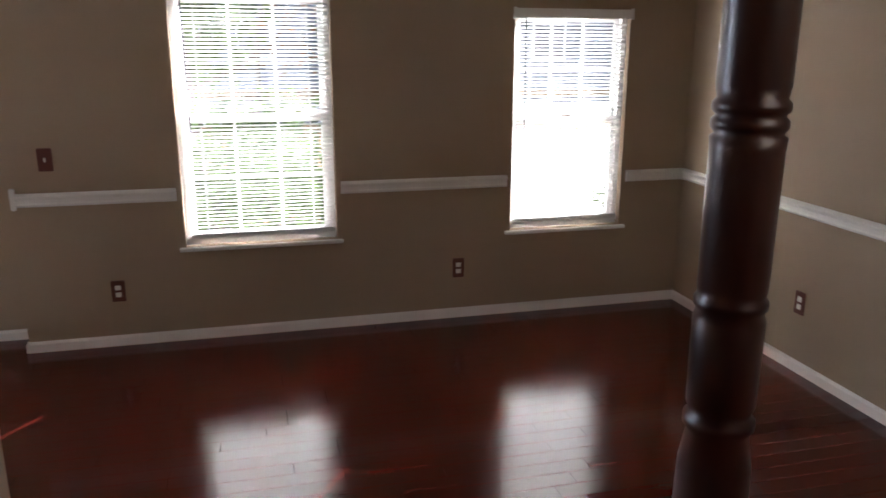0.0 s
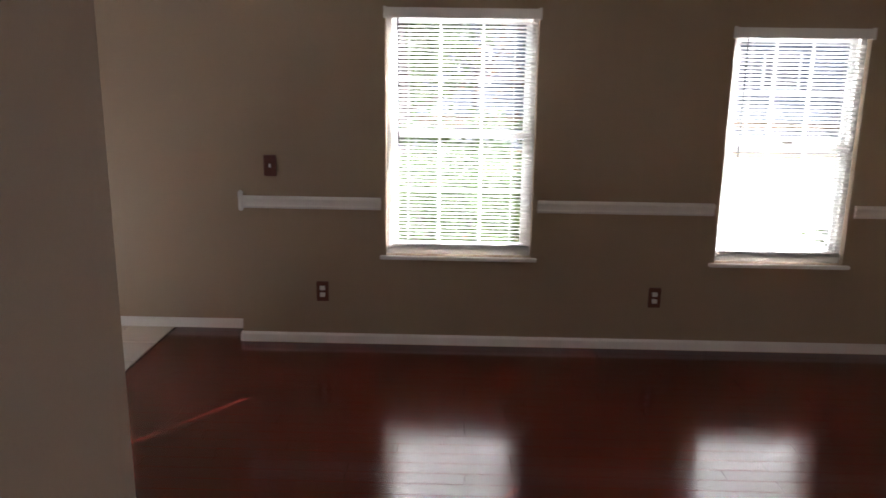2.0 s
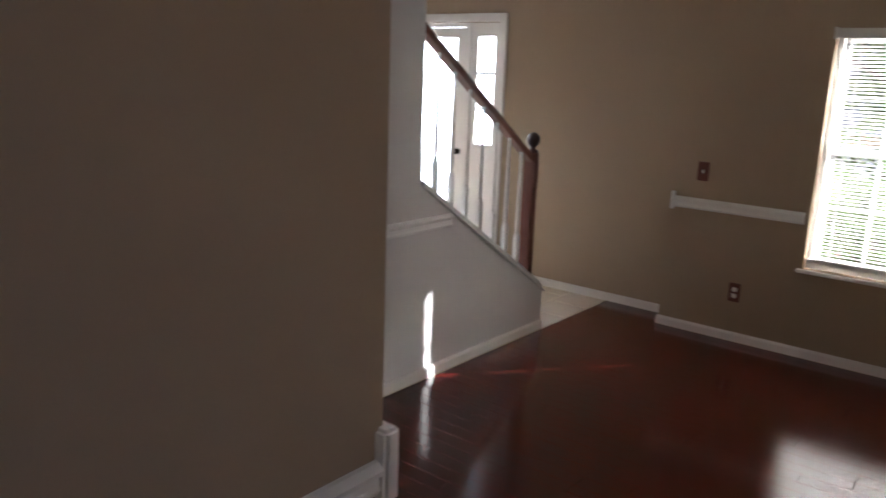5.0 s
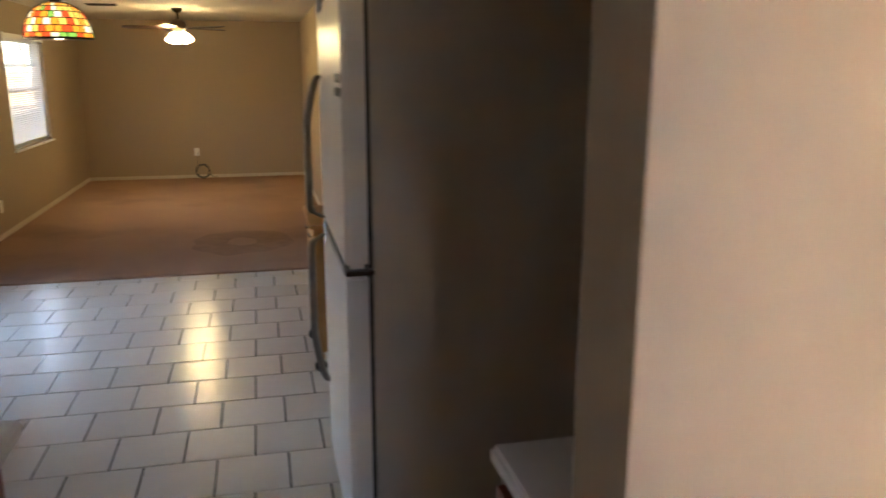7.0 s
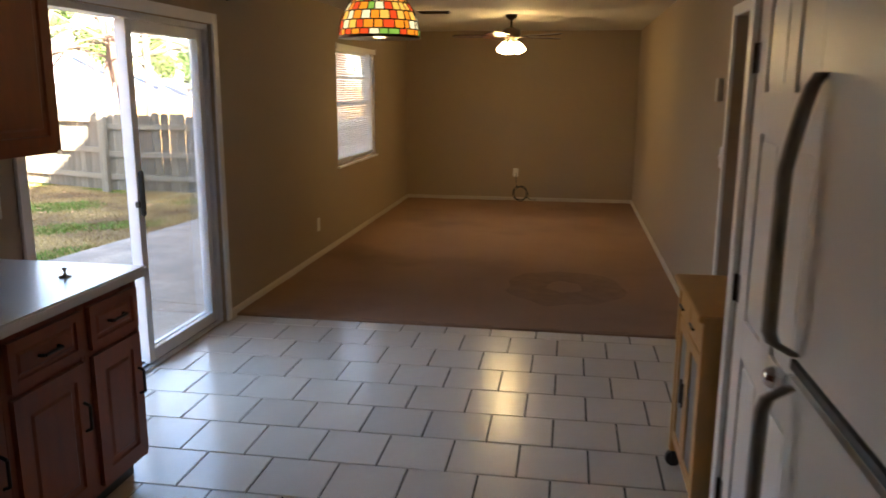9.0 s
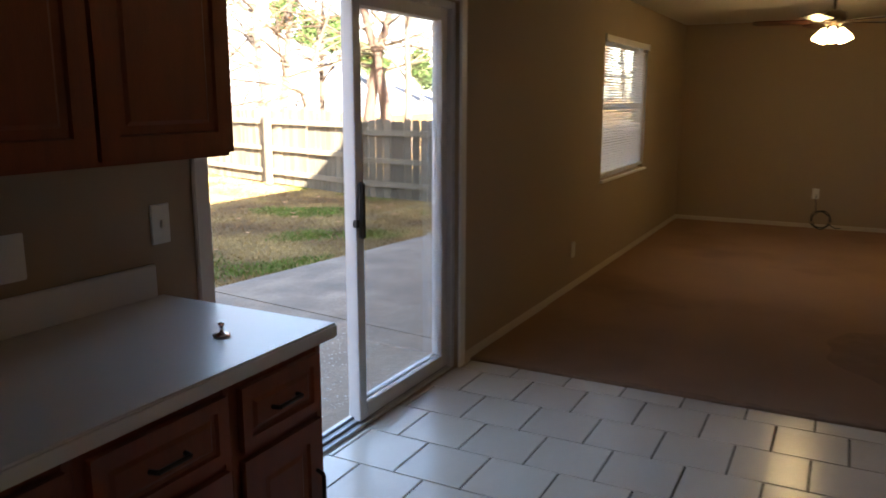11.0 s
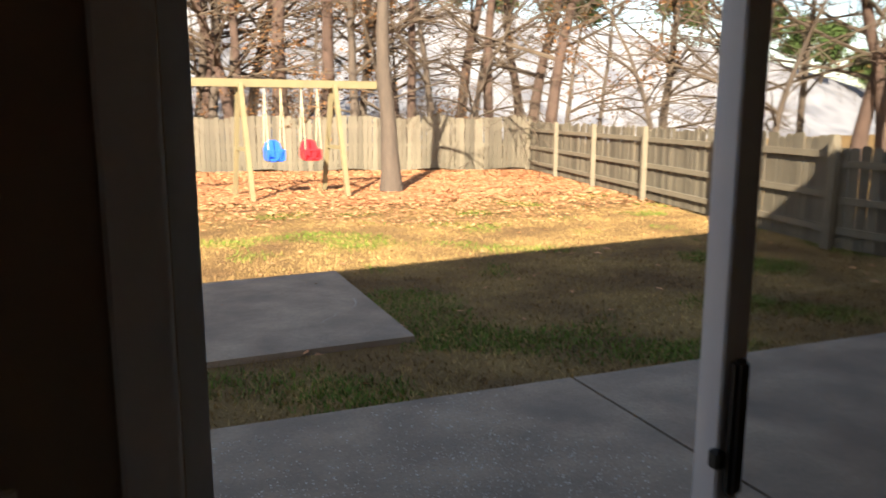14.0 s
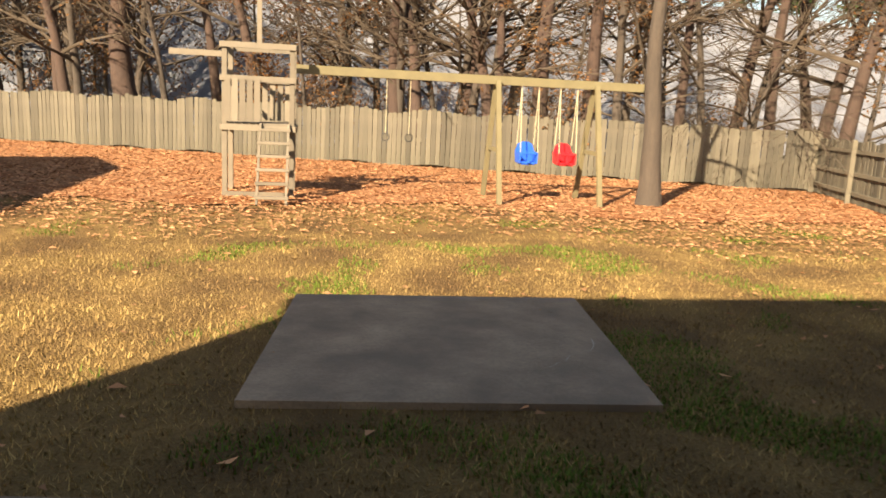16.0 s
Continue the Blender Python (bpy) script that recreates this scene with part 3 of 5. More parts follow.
def lite_panel(nm, xa, xb, z0, z1, gx0, gx1, gz0, gz1, rows, parent, y=-8.30, t=0.04):
    o = part(nm, boxes((xa, y, z0, gx0, y + t, z1), (gx1, y, z0, xb, y + t, z1), (gx0, y, z0, gx1, y + t, gz0), (gx0, y, gz1, gx1, y + t, z1)), "trim", parent)
    for k in range(1, rows):
        zz = gz0 + (gz1 - gz0) * k / rows
        part("muntin", boxes((gx0, y + 0.006, zz - 0.01, gx1, y + t - 0.006, zz + 0.01)), "trim", o)
    g = part("pane", boxes((gx0, y + t / 2 - 0.003, gz0, gx1, y + t / 2 + 0.003, gz1)), "glass", o)
    g.visible_shadow = False
    return o


lite_panel("sidelight", -2.918, -2.62, 0.005, 2.068, -2.86, -2.69, 1.08, 1.96, 3, fd)
part("mullion", boxes((-2.618, -8.34, 0.005, -2.56, Y - 0.002, 2.068)), "trim", fd)
leaf = lite_panel("door_leaf", -2.558, -1.66, 0.01, 2.03, -2.47, -1.76, 0.35, 1.95, 1, fd)
part("door_handle", cyl((-2.515, -8.26, 1.0), (-2.515, -8.20, 1.0), 0.026), "bronze", leaf)
part("door_top", boxes((-2.558, -8.33, 2.034, -1.622, Y - 0.004, 2.068)), "trim", fd)

# ---------------- turned column ----------------
pc = thing("turned_column", -6.832, -4.863, 0, "dark glossy cherry turned wooden column standing on hardwood floor", "column")
pb = bmesh.new()
rr = 0.074
add_lathe(pb, [(rr, 0.0), (rr, 0.30), (rr * 1.05, 0.31), (rr * 1.05, 0.34), (rr * 0.85, 0.36), (rr * 1.0, 0.42), (rr * 1.16, 0.60), (rr * 1.10, 0.78), (rr * 0.92, 0.86),
               (rr * 1.06, 0.875), (rr * 1.06, 0.895), (rr * 0.9, 0.905), (rr * 1.02, 0.93), (rr * 1.04, 1.13), (rr * 0.95, 1.15), (rr * 1.06, 1.16), (rr * 1.06, 1.175), (rr * 0.95, 1.185), (rr, 1.20), (rr * 1.02, 1.50),
               (rr * 1.05, 1.525), (rr * 0.92, 1.533), (rr * 1.05, 1.545), (rr * 1.05, 1.56), (rr * 0.92, 1.57), (rr * 1.05, 1.58), (rr * 1.05, 1.595), (rr * 0.94, 1.605), (rr, 1.63), (rr, 2.05), (rr * 1.06, 2.07), (rr, 2.1), (rr, CEIL - 0.002)], seg=28)
part("shaft", pb, "post_wood", pc, smooth=True)

# ---------------- plates on walls ----------------


def plate(name, x, y, z, axis, side, kind, material, label):
    """Wall plate with its insert; axis: the wall's run."""
    t = thing(name, x, y, z, label, "switch plate" if kind == "switch" else "outlet", "wall plates")

    def pb2(nm, w, h, d0, d1, zc, mt, bev=0.0):
        bm = bmesh.new()
        if axis == "x":
            add_box(bm, -w / 2, side * d0, zc - h / 2, w / 2, side * d1, zc + h / 2)
        else:
            add_box(bm, side * d0, -w / 2, zc - h / 2, side * d1, w / 2, zc + h / 2)
        return part(nm, bm, mt, t, bevel=bev)
    pb2("cover", 0.075, 0.125, 0.001, 0.009, 0, material, 0.003)
    ins = "plate_white" if material == "plate_wood" else "grey_handle"
    if kind == "switch":
        pb2("toggle", 0.010, 0.024, 0.009, 0.020, 0, "plate_white", 0.002)
    else:
        for dz in (-0.021, 0.021):
            s = pb2("socket", 0.032, 0.028, 0.009, 0.011, dz, "plate_white", 0.0008)
    return t


plate("light_switch", -4.775, -8.0, 1.095, "x", 1, "switch", "plate_wood", "dark red-brown wooden light switch plate on beige wall")
plate("power_outlet", -5.07, -8.0, 0.33, "x", 1, "socket", "plate_wood", "dark red-brown outlet plate with white sockets on beige wall")
plate("power_outlet", -7.09, -8.0, 0.33, "x", 1, "socket", "plate_wood", "dark red-brown outlet plate with white sockets on beige wall")
plate("power_outlet", -8.64, -6.76, 0.38, "y", 1, "socket", "plate_wood", "dark red-brown outlet plate with white sockets on beige wall")
plate("light_switch", -2.26, 0.0, 1.14, "x", -1, "switch", "plate_white", "white light switch plate above kitchen counter")
plate("power_outlet", -2.75, 0.0, 1.12, "x", -1, "socket", "plate_white", "white outlet plate above kitchen counter")
plate("light_switch", -0.20, -3.26, 1.22, "x", 1, "switch", "plate_white", "white light switch plate beside doorway")
plate("power_outlet", 1.9, 0.0, 0.33, "x", -1, "socket", "plate_white", "white outlet plate low on beige wall")

# ---------------- kitchen cabinets ----------------


def raised_door(parent, m, w, h, handle_side, name="door", drawer=False):
    """Framed cabinet front of size w x h, at pose m (x across, z up, -y outwards)."""
    bm = boxes((0, -0.018, 0, w, 0, h))
    front = min(bm.faces, key=lambda f: f.calc_center_median().y)
    for inset, push in ((0.055 if not drawer else 0.03, 0), (0.004, 0.009), (0.020 if not drawer else 0.010, 0), (0.010, -0.006)):
        bmesh.ops.inset_individual(bm, faces=[front], thickness=inset, use_even_offset=True)
        bmesh.ops.translate(bm, vec=(0, push, 0), verts=front.verts)
    bmesh.ops.transform(bm, matrix=m, verts=bm.verts)
    d = part(name, bm, "cherry", parent)
    hb2 = bmesh.new()
    if drawer:
        pts = [(w / 2 - 0.05, -0.018, h / 2), (w / 2 - 0.045, -0.04, h / 2), (w / 2 + 0.045, -0.04, h / 2), (w / 2 + 0.05, -0.018, h / 2)]
    else:
        hx = w - 0.03 if handle_side > 0 else 0.03
        hz = h - 0.20 if h > 0.5 else 0.12
        pts = [(hx, -0.018, hz - 0.055), (hx, -0.042, hz - 0.045), (hx, -0.042, hz + 0.045), (hx, -0.018, hz + 0.055)]
    for a, b in zip(pts, pts[1:]):
        add_cyl(hb2, a, b, 0.006, seg=8)
    bmesh.ops.transform(hb2, matrix=m, verts=hb2.verts)
    part("handle", hb2, "bronze", d, "dark bronze bar pull")
    return d


def base_cabinet(w, x, y, rz, label, drawers=True):
    c = thing("base_cabinet", x, y, 0, label, "cabinet", "kitchen base cabinets")
    c.rotation_euler = (0, 0, radians(rz))
    part("body", boxes((0, 0.0, 0.10, w, 0.60, 0.872)), "cherry", c)
    part("toe_kick", boxes((0.002, 0.07, 0.0, w - 0.002, 0.60, 0.099)), "black", c)
    part("face_frame", boxes((0, -0.004, 0.10, 0.02, -0.0005, 0.872), (w - 0.02, -0.004, 0.10, w, -0.0005, 0.872)), "cherry", c)
    raised_door(c, pose(0.025, -0.005, 0.13), w - 0.05, 0.52, 1 if w < 0.5 else -1)
    raised_door(c, pose(0.025, -0.005, 0.675), w - 0.05, 0.165, 0, "drawer", True)
    return c


CX = -2.29
for i in range(6):
    w = 0.36 if i == 0 else 0.42
    CX -= w
    base_cabinet(w, CX, -0.625, 0, "cherry-stained base cabinet with raised-panel door and drawer")
    CX -= 0.002
ct = tagged(mesh("countertop", boxes((-4.80, -0.675, 0.874, -2.265, -0.001, 0.916)), "laminate", bevel=0.006), "white laminate kitchen countertop on cherry cabinets", "countertop")
bs = tagged(mesh("backsplash", boxes((-4.80, -0.022, 0.918, -2.30, -0.001, 1.02)), "laminate", bevel=0.004), "low white laminate backsplash along the wall", "backsplash")
# peninsula
for i, (yy) in enumerate((-1.98, -1.577, -1.174)):
    c = base_cabinet(0.40, -4.82, yy, 90, "cherry-stained peninsula base cabinet")
pn = tagged(mesh("peninsula_countertop", boxes((-5.50, -2.02, 0.874, -4.77, -0.68, 0.916)), "laminate", bevel=0.006), "white laminate peninsula countertop", "countertop")
structure("wall_peninsula", boxes((-5.49, -2.0, 0, -5.424, -0.0, 0.872)), "wall", "low beige wall behind the peninsula")


def wall_cabinet(x0, x1, y0, y1, z0, z1, label, doors, face):
    """Hung cabinet; face: 's' looks to -y, 'n' to +y, 'e' to +x."""
    c = thing("wall_cabinet", (x0 + x1) / 2, (y0 + y1) / 2, z0, label, "cabinet", "kitchen wall cabinets")
    inv2 = Matrix.Translation((-(x0 + x1) / 2, -(y0 + y1) / 2, -z0))
    bm = boxes((x0, y0, z0, x1, y1, z1))
    bmesh.ops.transform(bm, matrix=inv2, verts=bm.verts)
    part("body", bm, "cherry", c, bevel=0.003)
    run = (x1 - x0) if face in "sn" else (y1 - y0)
    w = run / doors
    for k in range(doors):
        if face == "s":
            m = pose(x0 + w * k + 0.006, y0 - 0.001, z0 + 0.012)
        elif face == "n":
            m = pose(x1 - w * k - 0.006, y1 + 0.001, z0 + 0.012, 0, 0, 180)
        else:
            m = pose(x1 + 0.001, y0 + w * k + 0.006, z0 + 0.012, 0, 0, 90)
        raised_door(c, inv2 @ m, w - 0.012, z1 - z0 - 0.024, 1 if k % 2 == 0 else -1)
    return c


wall_cabinet(-3.20, -2.325, -0.370, -0.001, 1.370, 2.30, "cherry raised-panel wall cabinet hung above counter", 2, "s")
wall_cabinet(-4.42, -3.205, -0.335, -0.001, 1.385, 2.30, "cherry raised-panel wall cabinet hung above counter", 3, "s")
wall_cabinet(-5.20, -4.86, -1.88, -0.34, 1.36, 2.398, "cherry raised-panel wall cabinet hung above peninsula", 4, "e")
wall_cabinet(-5.44, -3.50, -3.659, -3.33, 1.93, 2.38, "cherry wall cabinet hung above refrigerator", 4, "n")

# small counter beside the refrigerator
base_cabinet(0.31, -5.14, -3.04, 180, "narrow cherry base cabinet beside the beige wall end")
tagged(mesh("side_countertop", boxes((-5.450, -3.655, 0.874, -5.125, -3.012, 0.916)), "laminate", bevel=0.010), "short white laminate countertop beside the wall end", "countertop")

# sink rim and tap end
sk = thing("kitchen_sink", -3.75, -0.33, 0.917, "stainless steel sink set into white counter", "sink")
part("rim", boxes((-0.40, -0.25, 0.0, 0.40, -0.21, 0.008), (-0.40, 0.21, 0.0, 0.40, 0.25, 0.008), (-0.40, -0.21, 0.0, -0.36, 0.21, 0.008), (0.36, -0.21, 0.0, 0.40, 0.21, 0.008)), "steel", sk, bevel=0.003)
part("bowl", boxes((-0.36, -0.21, -0.0005, 0.36, 0.21, 0.002)), "alu_dark", sk)
fbm = bmesh.new()
prev = None
for k in range(9):
    a = math.pi * k / 8
    pt = (0.0, 0.17 - 0.09 + 0.09 * math.cos(a), 0.22 + 0.09 * math.sin(a))
    if prev:
        add_cyl(fbm, prev, pt, 0.011, seg=10)
    prev = pt
add_cyl(fbm, (0, 0.17, 0.008), (0, 0.17, 0.22), 0.013, seg=10)
part("tap", fbm, "chrome", sk, smooth=True)
# little chrome stopper on the counter
sc = thing("sink_stopper", -2.51, -0.48, 0.917, "small chrome stopper lying on white counter", "stopper")
sb = bmesh.new()
add_lathe(sb, [(0.022, 0), (0.024, 0.004), (0.012, 0.007), (0.005, 0.010), (0.005, 0.026), (0.009, 0.029), (0.009, 0.034), (0.003, 0.037)], seg=14)
part("stopper_body", sb, "chrome", sc, smooth=True)

# ---------------- refrigerator ----------------
fr = thing("refrigerator", -3.96, -3.20, 0, "white top-freezer refrigerator with bow handles darkened for backlight", "refrigerator")
inv = Matrix.Translation((3.96, 3.20, 0))


def fp(nm, bm, material, lab="", bevel=0.0, parent=None, smooth=False):
    bmesh.ops.transform(bm, matrix=inv, verts=bm.verts)
    return part(nm, bm, material, parent or fr, lab, bevel, smooth)


FX0, FX1, FY = -4.28, -3.465, -2.81
fp("cabinet_body", boxes((FX0 + 0.005, -3.655, 0.03, FX1 - 0.005, FY - 0.085, 1.89)), "fridge_side_shaded", "textured white cabinet sides, darkened for shade", 0.006)
fp("gasket", boxes((FX0 + 0.02, FY - 0.083, 0.10, FX1 - 0.02, FY - 0.072, 1.88)), "black")
fp("base_grille", boxes((FX0 + 0.02, -3.58, 0.0, FX1 - 0.02, FY - 0.06, 0.095)), "grey_handle")
up = fp("freezer_door", boxes((FX0, FY - 0.07, 1.085, FX1, FY, 1.90)), "fridge", "white enamelled door", 0.014)
lo_ = fp("fridge_door", boxes((FX0, FY - 0.07, 0.105, FX1, FY, 1.065)), "fridge", "white enamelled door", 0.014)
# black fill added in the open door gap, standing for its shade
fp("door_gap_strip", boxes((FX0 + 0.002, FY - 0.069, 1.0655, FX1 - 0.002, FY - 0.002, 1.0845)), "black", "black fill for the shade in the gap between the doors")
fp("hinge", boxes((FX0 - 0.006, FY - 0.085, 1.066, FX0 + 0.07, FY + 0.004, 1.084)), "bronze", "dark hinge plate", 0.003)


def bow_handle(z0, z1, x, parent):
    bm = bmesh.new()
    prev, first, seg = None, None, 12
    for k in range(25):
        u = k / 24
        w = u if z0 > 1 else 1 - u
        out = 0.008 + 0.05 * min(1, w / 0.05) * min(1, ((1 - w) / 0.34)) ** 0.6
        pt = Vector((x, FY + out, z0 + (z1 - z0) * u))
        ring = [bm.verts.new(pt + Vector((0.017 * math.cos(6.2832 * q / seg), 0.015 * math.sin(6.2832 * q / seg), 0))) for q in range(seg)]
        if prev:
            for q in range(seg):
                bm.faces.new((prev[q], prev[(q + 1) % seg], ring[(q + 1) % seg], ring[q]))
        else:
            first = ring
        prev = ring
    bm.faces.new(first[::-1])
    bm.faces.new(prev)
    fp("handle", bm, "shaded_handle", "curved bow handle, darkened for backlight", parent=parent, smooth=True)


bow_handle(1.11, 1.66, FX1 + 0.0 - 0.05, up)
bow_handle(0.42, 1.04, FX1 - 0.05, lo_)
for zc in (1.615, 1.655):
    fp("magnet", boxes((-4.245, FY + 0.0005, zc - 0.013, -4.11, FY + 0.005, zc + 0.013)), "black", "dark rectangular magnet", 0.001, parent=up)

# ---------------- pantry door, six panels ----------------


def panel_door(name, x0, x1, y, label, hinge_x, knob_x):
    d = tagged(new(name), label, "door", kind="structure")
    h = 2.0
    w = x1 - x0
    st_, md = 0.115, 0.10
    zs = [(0.24, 0.80), (0.92, 1.50), (1.62, 1.88)]
    cols = [(x0 + st_, (x0 + x1) / 2 - md / 2), ((x0 + x1) / 2 + md / 2, x1 - st_)]
    bm = bmesh.new()
    add_box(bm, x0, y - 0.035, 0.01, x1, y - 0.012, h)
    for a, b in ((x0, x0 + st_), ((x0 + x1) / 2 - md / 2, (x0 + x1) / 2 + md / 2), (x1 - st_, x1)):
        add_box(bm, a, y - 0.012, 0.01, b, y, h)
    for a, b in cols:
        for z0, z1 in ((0.01, 0.24), (0.80, 0.92), (1.50, 1.62), (1.88, h)):
            add_box(bm, a, y - 0.012, z0, b, y - 0.0004, z1)
    leaf = part("door_leaf", bm, "trim", d)
    for a, b in cols:
        for z0, z1 in zs:
            part("panel", boxes((a + 0.02, y - 0.0115, z0 + 0.02, b - 0.02, y - 0.003, z1 - 0.02)), "trim", leaf, bevel=0.006)
    for z in (0.28, 1.0, 1.72):
        hb3 = bmesh.new()
        add_cyl(hb3, (hinge_x, y + 0.006, z - 0.045), (hinge_x, y + 0.006, z + 0.045), 0.008, seg=10)
        add_box(hb3, hinge_x - 0.03, y + 0.0005, z - 0.045, hinge_x + 0.03, y + 0.003, z + 0.045)
        part("hinge", hb3, "bronze", leaf)
    kb3 = bmesh.new()
    add_cyl(kb3, (knob_x, y, 0.95), (knob_x, y + 0.04, 0.95), 0.012, seg=12)
    bmesh.ops.create_uvsphere(kb3, u_segments=16, v_segments=10, radius=0.028, matrix=Matrix.Translation((knob_x, y + 0.05, 0.95)))
    part("door_knob", kb3, "chrome", leaf, smooth=True)
    part("casing", boxes((x0 - 0.075, y + 0.002, 0, x0 - 0.008, y + 0.02, 2.09), (x1 + 0.008, y + 0.002, 0, x1 + 0.075, y + 0.02, 2.09), (x0 - 0.008, y + 0.002, 2.025, x1 + 0.008, y + 0.02, 2.09)), "trim", d, bevel=0.004)
    return d


panel_door("door_3", -3.292, -2.538, -2.902, "white six-panel pantry door, closed", -2.532, -3.22)
structure("trim_bath_doorway", boxes((-1.165, -3.259, 0, -1.102, -3.243, 2.09), (-0.338, -3.259, 0, -0.275, -3.243, 2.09), (-1.102, -3.259, 2.032, -0.338, -3.243, 2.09)), "trim", "white painted doorway casing", bevel=0.003, category="trim")

# ---------------- rolling cart ----------------
kc = thing("kitchen_cart", -2.10, -3.03, 0, "honey-coloured wooden kitchen cart on black castors", "cart")
a0, a1, b0, b1, zt = -0.30, 0.30, -0.20, 0.20, 0.86
for lx in (a0, a1 - 0.04):
    for ly in (b0, b1 - 0.04):
        part("leg", boxes((lx, ly, 0.075, lx + 0.04, ly + 0.04, zt - 0.025)), "pine", kc, bevel=0.003)
        cbm = bmesh.new()
        add_cyl(cbm, (lx + 0.008, ly + 0.02, 0.036), (lx + 0.032, ly + 0.02, 0.036), 0.035, seg=16)
        w_ = part("castor", cbm, "black", kc, "black rubber castor")
        part("fork", boxes((lx + 0.003, ly + 0.008, 0.03, lx + 0.007, ly + 0.032, 0.074)), "black", w_)
        part("fork", boxes((lx + 0.033, ly + 0.008, 0.03, lx + 0.037, ly + 0.032, 0.074)), "black", w_)
part("top", boxes((a0 - 0.02, b0 - 0.02, zt - 0.025, a1 + 0.02, b1 + 0.02, zt)), "pine", kc, bevel=0.005)
part("back_panel", boxes((a0 + 0.04, b0 + 0.005, 0.12, a1 - 0.04, b0 + 0.015, zt - 0.026)), "pine", kc)
for lx in (a0 + 0.008, a1 - 0.02):
    part("side_panel", boxes((lx, b0 + 0.04, 0.12, lx + 0.012, b1 - 0.04, zt - 0.026)), "pine", kc)
part("bottom_shelf", boxes((a0 + 0.02, b0 + 0.018, 0.12, a1 - 0.02, b1 - 0.03, 0.14)), "pine", kc)
for k, x in enumerate((a0 + 0.045, 0.003)):
    dr = part("drawer", boxes((x, b1 - 0.022, 0.70, x + 0.252, b1 - 0.004, 0.825)), "pine", kc, bevel=0.003)
    part("handle", cyl((x + 0.09, b1 + 0.012, 0.765), (x + 0.165, b1 + 0.012, 0.765), 0.006, seg=8), "bronze", dr)
    dd = part("door", boxes((x, b1 - 0.022, 0.145, x + 0.045, b1 - 0.004, 0.69), (x + 0.207, b1 - 0.022, 0.145, x + 0.252, b1 - 0.004, 0.69), (x + 0.045, b1 - 0.022, 0.645, x + 0.207, b1 - 0.004, 0.69), (x + 0.045, b1 - 0.022, 0.145, x + 0.207, b1 - 0.004, 0.19)), "pine", kc)
    part("pane", boxes((x + 0.043, b1 - 0.015, 0.188, x + 0.209, b1 - 0.011, 0.647)), "alu_dark", dd, "dark glass pane")
    part("handle", cyl((x + (0.23 if k == 0 else 0.02), b1 + 0.010, 0.40), (x + (0.23 if k == 0 else 0.02), b1 + 0.010, 0.50), 0.005, seg=8), "bronze", dd)

# ---------------- stained-glass pendant ----------------
pd = thing("pendant_lamp", -1.40, -1.44, CEIL, "stained-glass pendant lamp in red and amber over tile floor", "lamp")


def stained(name, col):
    return mat(name, col, 0.3, var=0.25, scale=30, bump=0.1, emit=0.03, emit_col=col)


GL = [("glass_amber", (0.95, 0.50, 0.08)), ("glass_red", (0.75, 0.07, 0.015)), ("glass_cream", (0.95, 0.80, 0.45)), ("glass_green", (0.22, 0.42, 0.06)), ("glass_orange", (0.95, 0.28, 0.02))]
for k, col in GL:
    M[k] = stained(k, col)
prof = [(0.03, -0.335), (0.07, -0.342), (0.108, -0.362), (0.140, -0.392), (0.164, -0.430), (0.180, -0.472), (0.188, -0.512), (0.190, -0.54)]
sh = part("lead_frame", boxes((-0.03, -0.03, -0.335, 0.03, 0.03, -0.315)), "bronze", pd, "dark metal shade cap", bevel=0.006)
random.seed(5)
nseg = 26
leading = bmesh.new()
for j in range(len(prof) - 1):
    (r0, z0), (r1, z1) = prof[j], prof[j + 1]
    for k in range(nseg):
        ja, jb = 0.42 * noise.noise(Vector((k * 1.7, j * 2.3, 1))), 0.42 * noise.noise(Vector(((k + 1) % nseg * 1.7, j * 2.3, 1)))
        t0, t1 = 2 * math.pi * (k + 0.05 + ja + 0.5 * (j % 2)) / nseg, 2 * math.pi * (k + 0.95 + jb + 0.5 * (j % 2)) / nseg
        tm, tn = t0 - 0.05 * 2 * math.pi / nseg, t1 + 0.05 * 2 * math.pi / nseg
        lead = [Vector((r * 1.004 * math.cos(t), r * 1.004 * math.sin(t), z)) for r, t, z in ((r0, tm, z0), (r1, tm, z1), (r1, tn, z1))]
        for a, b in zip(lead, lead[1:]):
            add_cyl(leading, a, b, 0.0034, seg=5, cap=False)
        bm = bmesh.new()
        dz = (z1 - z0) * 0.06
        vs = [bm.verts.new((r * math.cos(t), r * math.sin(t), z)) for r, t, z in ((r0, t0, z0 + dz), (r0, t1, z0 + dz), (r1, t1, z1 - dz), (r1, t0, z1 - dz))]
        bm.faces.new(vs)
        ex = bmesh.ops.extrude_face_region(bm, geom=bm.faces[:])
        for v in ex["geom"]:
            if isinstance(v, bmesh.types.BMVert):
                v.co = Vector((v.co.x * 0.975, v.co.y * 0.975, v.co.z))
        wts = (4, 2, 4, 0.3, 3) if j < 5 else (3, 3, 2, 1, 3)
        fl = noise.noise(Vector((3.2 * math.cos(t0), 3.2 * math.sin(t0), j * 0.55)))
        wts = (1, 7, 0.3, 0.3, 3) if fl > 0.12 else ((2, 0.5, 1, 4, 1) if fl < -0.32 else wts)
        part("glass_piece", bm, random.choices([g[0] for g in GL], wts)[0], pd)
part("leading", leading, "black", pd, "dark lead lines between the glass pieces")
lb = bmesh.new()
add_lathe(lb, [(0.190, -0.549), (0.194, -0.549), (0.194, -0.541), (0.190, -0.541)], seg=36)
part("rim", lb, "bronze", pd, "dark metal rim")
